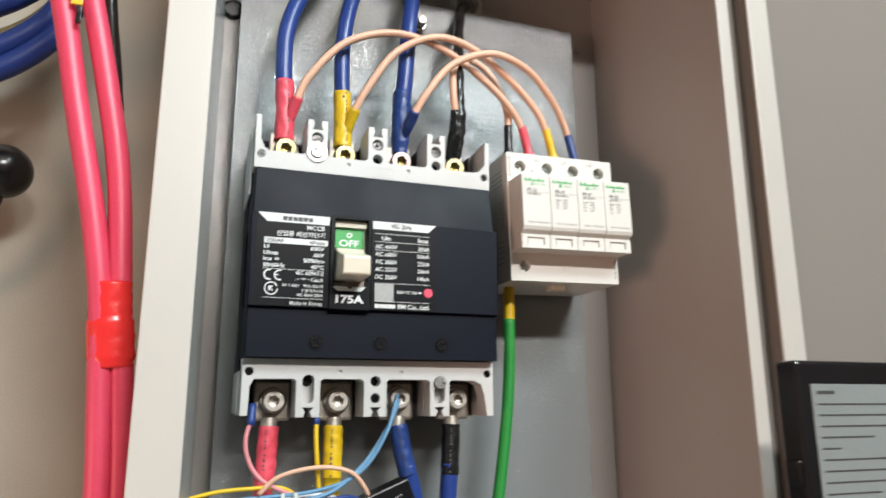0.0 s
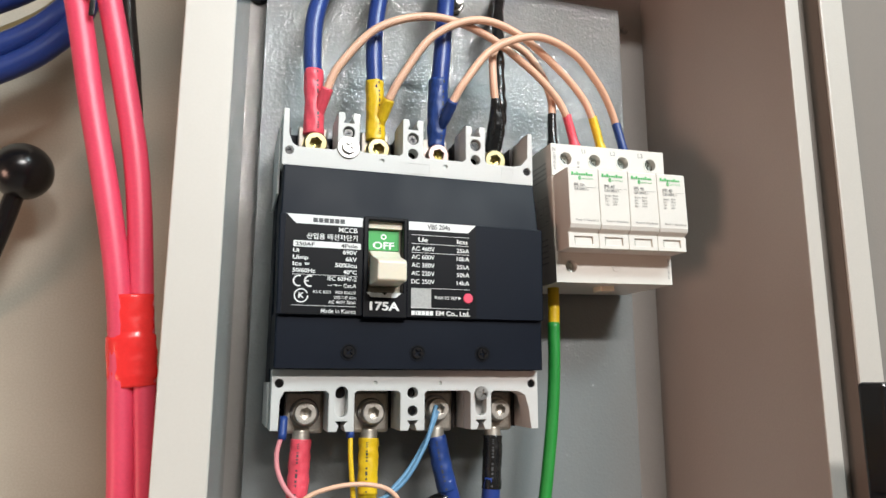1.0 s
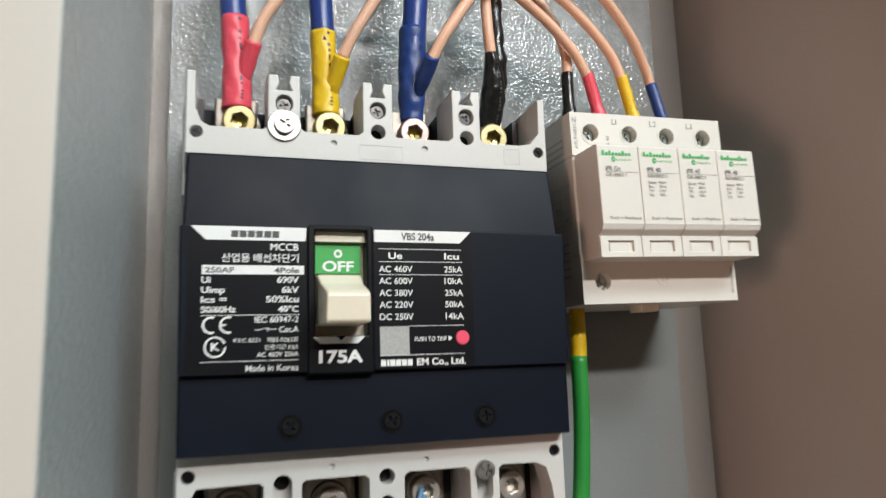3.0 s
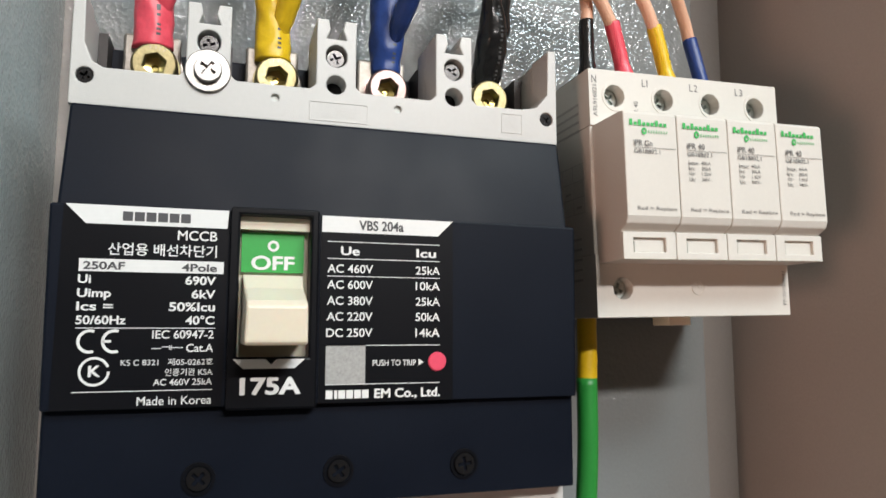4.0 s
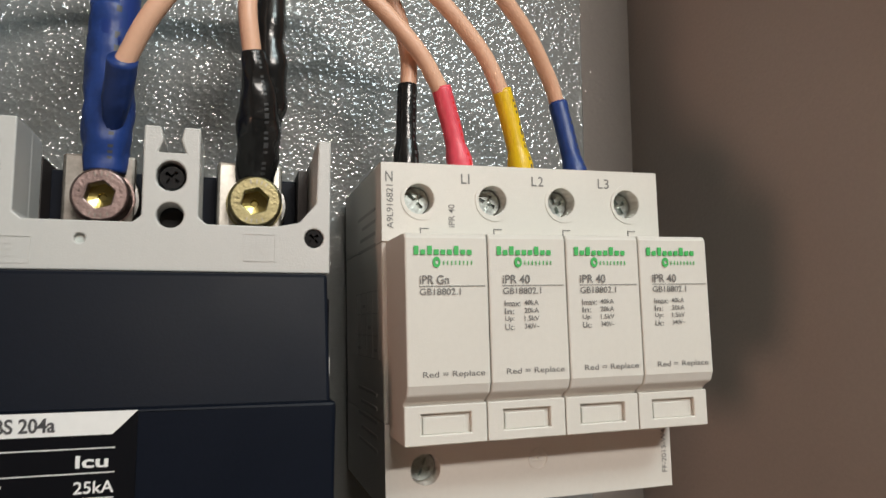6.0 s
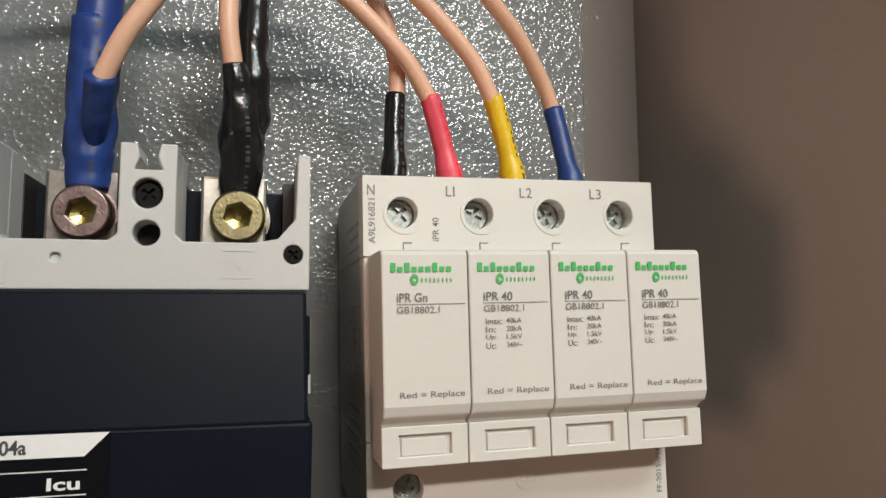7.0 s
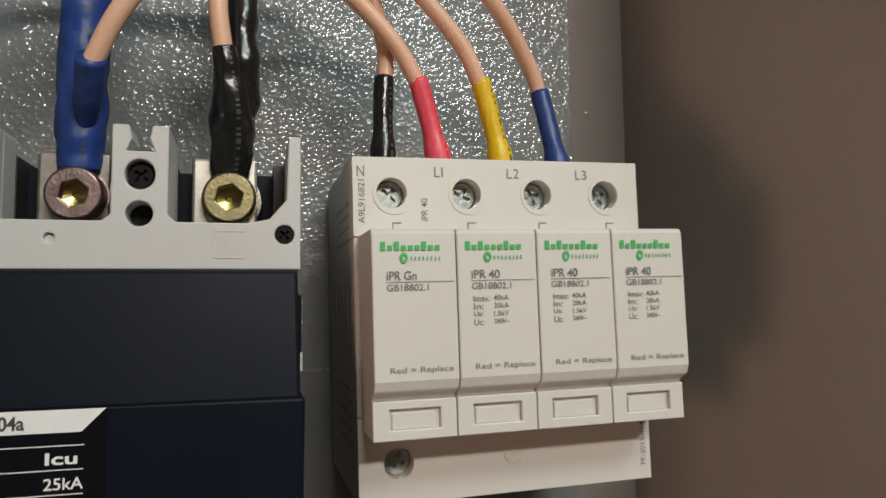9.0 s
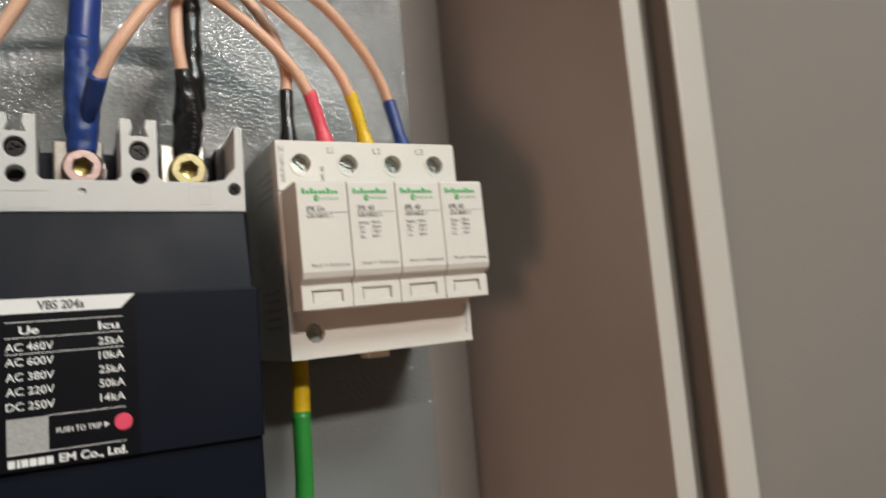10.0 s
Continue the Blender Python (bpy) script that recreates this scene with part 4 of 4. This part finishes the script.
cable("black_cable", "black cable running up behind the red pair", [("insulation", [(-0.098, -0.07, 0.40), (-0.0885, -0.07, 0.30), (-0.0805, -0.072, 0.235), (-0.0755, -0.075, 0.195), (-0.0700, -0.082, 0.160), (-0.0650, -0.088, 0.12), (-0.0605, -0.088, 0.06), (-0.056, -0.088, 0.0), (-0.054, -0.088, -0.1), (-0.055, -0.088, -0.2)], 0.0036, BLKS, 0.05)])
grommet = thing("cable_grommet", "white plastic grommet round a black cable", "grommet")
part("rim", plate(ring(0.158, 0.307, 0.0125, 32), [ring(0.158, 0.307, 0.0085, 32)], BACK, BACK - 0.006), SPDW, grommet, bevel=0.0012)
stud = thing("plate_stud", "zinc hexagon bolt on the mounting plate", "bolt")
part("head", lathe([(0.0052, 0.0), (0.0052, -0.0035), (0.0045, -0.0042), (0.0001, -0.0042)], 6), STEEL, stud, at=pose(0.112, 0, 0.268))
part("thread", lathe([(0.003, -0.0042), (0.003, -0.010), (0.0026, -0.0106), (0.0001, -0.0106)], 16), STEEL, stud, at=pose(0.112, 0, 0.268))
for x, y, z in ((0.2563, BACK, 0.2868),):
    sc = thing("back_screw", "small screw in the cabinet back", "screw")
    part("head", lathe([(0.003, y), (0.003, y - 0.001), (0.002, y - 0.002), (0.0001, y - 0.002)], 20), STEEL, sc, at=pose(x, 0, z))
plug = thing("hole_plug", "round black plug in the cabinet back", "plug")
part("cap", lathe([(0.007, BACK), (0.007, BACK - 0.002), (0.005, BACK - 0.003), (0.0001, BACK - 0.003)], 24), BLACKP, plug, at=pose(-0.0145, 0, 0.270))
# thin wires under the breaker
THIN = "thin control wires"


def wire(label, pts, mat, r=0.0012, ferrule=None):
    ob = cable("control_wire", label, [("insulation", pts, r, mat, 0.0)], "wire", THIN)
    if ferrule:
        part("ferrule_sleeve", tube(ferrule, 0.0021, 12, 4), BLUES, ob, smooth=True)


wire("thin pink wire with a blue ferrule sleeve", [(0.0068, -0.047, -0.004), (0.0045, -0.048, -0.014), (0.0062, -0.049, -0.024), (0.013, -0.05, -0.034), (0.028, -0.05, -0.0415), (0.05, -0.046, -0.05)], PINKW, 0.0012, [(0.0075, -0.044, 0.004), (0.0068, -0.047, -0.007)])
wire("thin yellow wire with a blue ferrule sleeve", [(0.0410, -0.046, -0.004), (0.0410, -0.048, -0.016), (0.0425, -0.049, -0.034), (0.045, -0.048, -0.06)], YELS, 0.0013, [(0.0405, -0.044, 0.002), (0.0410, -0.046, -0.007)])
wire("thin light blue wire slanting across", [(0.0865, -0.046, 0.009), (0.0790, -0.050, -0.012), (0.0640, -0.052, -0.032), (0.040, -0.052, -0.0405), (0.002, -0.050, -0.0435), (-0.02, -0.048, -0.046)], LBLUE, 0.0011)
wire("thin light blue wire in a loose bundle", [(0.0880, -0.044, 0.006), (0.0800, -0.047, -0.010), (0.0660, -0.050, -0.0285), (0.045, -0.0535, -0.0425), (0.010, -0.053, -0.0465), (-0.018, -0.049, -0.049)], LBLUE, 0.0012)
wire("thin dark blue wire in a loose bundle", [(0.0740, -0.047, -0.052), (0.060, -0.052, -0.0445), (0.042, -0.0555, -0.0455), (0.012, -0.055, -0.049), (-0.018, -0.050, -0.053)], BLUEC, 0.0013)
wire("thin peach wire arching under the terminals", [(0.012, -0.052, -0.041), (0.022, -0.053, -0.0325), (0.041, -0.054, -0.0285), (0.058, -0.054, -0.031), (0.067, -0.053, -0.040), (0.074, -0.050, -0.055)], PEACH, 0.0012)
wire("thin yellow wire running sideways", [(-0.0215, -0.05, -0.042), (-0.008, -0.05, -0.0392), (0.008, -0.05, -0.0382), (0.024, -0.05, -0.0385), (0.036, -0.048, -0.046)], YELS, 0.0011)
wire("thin white wire running sideways", [(0.018, -0.05, -0.046), (0.030, -0.051, -0.0425), (0.044, -0.051, -0.0425), (0.058, -0.05, -0.047)], PRINTW, 0.0014)
for x in (0.0235, 0.0300):
    tie = thing("cable_tie", "pale translucent tie round the thin wires", "cable tie", THIN)
    part("band", tube([(x, -0.0560, -0.0405), (x + 0.0002, -0.0575, -0.046), (x + 0.0006, -0.0570, -0.052)], 0.0012, 10, 5), PALE, tie, smooth=True)
tag = thing("cable_tag", "small yellow tag tied to the red cables", "tag")
part("sheet", boxes((-0.0885, -0.0835, -0.1068, -0.1056, 0.1835, 0.1900)), YELS, tag, bevel=0.0004)
part("strap", boxes((-0.0858, -0.0836, -0.1066, -0.1054, 0.1745, 0.1835)), BLKS, tag, bevel=0.0004)
junction = thing("wire_connector", "black plastic connector between the load cables", "connector")
part("body", boxes((-0.014, 0.016, -0.007, 0.007, -0.014, 0.012)), BLACKP, junction, bevel=0.0012, at=pose(0.079, -0.051, -0.052, 0, -22, 0))
part("latch", boxes((-0.009, 0.010, -0.0085, -0.007, -0.010, 0.006)), BLACKP, junction, bevel=0.0006, at=pose(0.079, -0.051, -0.052, 0, -22, 0))
knob = thing("lever_switch", "black ball-headed operating lever on the grey panel", "lever")
part("ball", lathe([(0.0152 * math.sin(a), -0.0152 * math.cos(a)) for a in np.linspace(0.01, math.pi - 0.01, 18)], 28), BLACKP, knob, smooth=True, at=pose(-0.1312, -0.0034, 0.1312))
part("arm", tube([(-0.1312, -0.003, 0.130), (-0.1380, 0.0, 0.104), (-0.148, 0.008, 0.072), (-0.151, 0.03, 0.055)], 0.0048, 14), BLACKP, knob, smooth=True)
dev = thing("door_device", "black device with a grey printed label on the open door", "control device")
part("case", boxes((0.2195, 0.33, -0.200, -0.188, -0.12, 0.0215)), BLACKP, dev, bevel=0.0015)
for k in range(4):
    part("side_lug", boxes((0.2178, 0.2197, -0.198, -0.190, -0.030 - 0.020 * k, -0.020 - 0.020 * k)), BLACKP, dev, bevel=0.0008)
part("bracket", boxes((0.300, 0.316, -0.188, LIP + 0.001, -0.09, 0.0)), BLACKP, dev, bevel=0.001)
dl = part("label_plate", boxes((0.2262, 0.322, -0.2004, -0.200, -0.115, 0.0115)), DEVLAB, dev, "grey label with unreadable small print")
for k in range(16):
    w = (0.010, 0.052, 0.047, 0.055, 0.030)[k % 5]
    bars("print", [(0.2290, 0.2290 + w, 0.0072 - 0.0046 * k, (0.0086 if k == 0 else 0.0079) - 0.0046 * k)], -0.2006, PRINTGREY, dl)
part("rail_clip", boxes((0.034, 0.043, -0.046, -0.036, -0.0030, 0.0004)), IVORY, spd, "yellowish rail clip", bevel=0.0005)
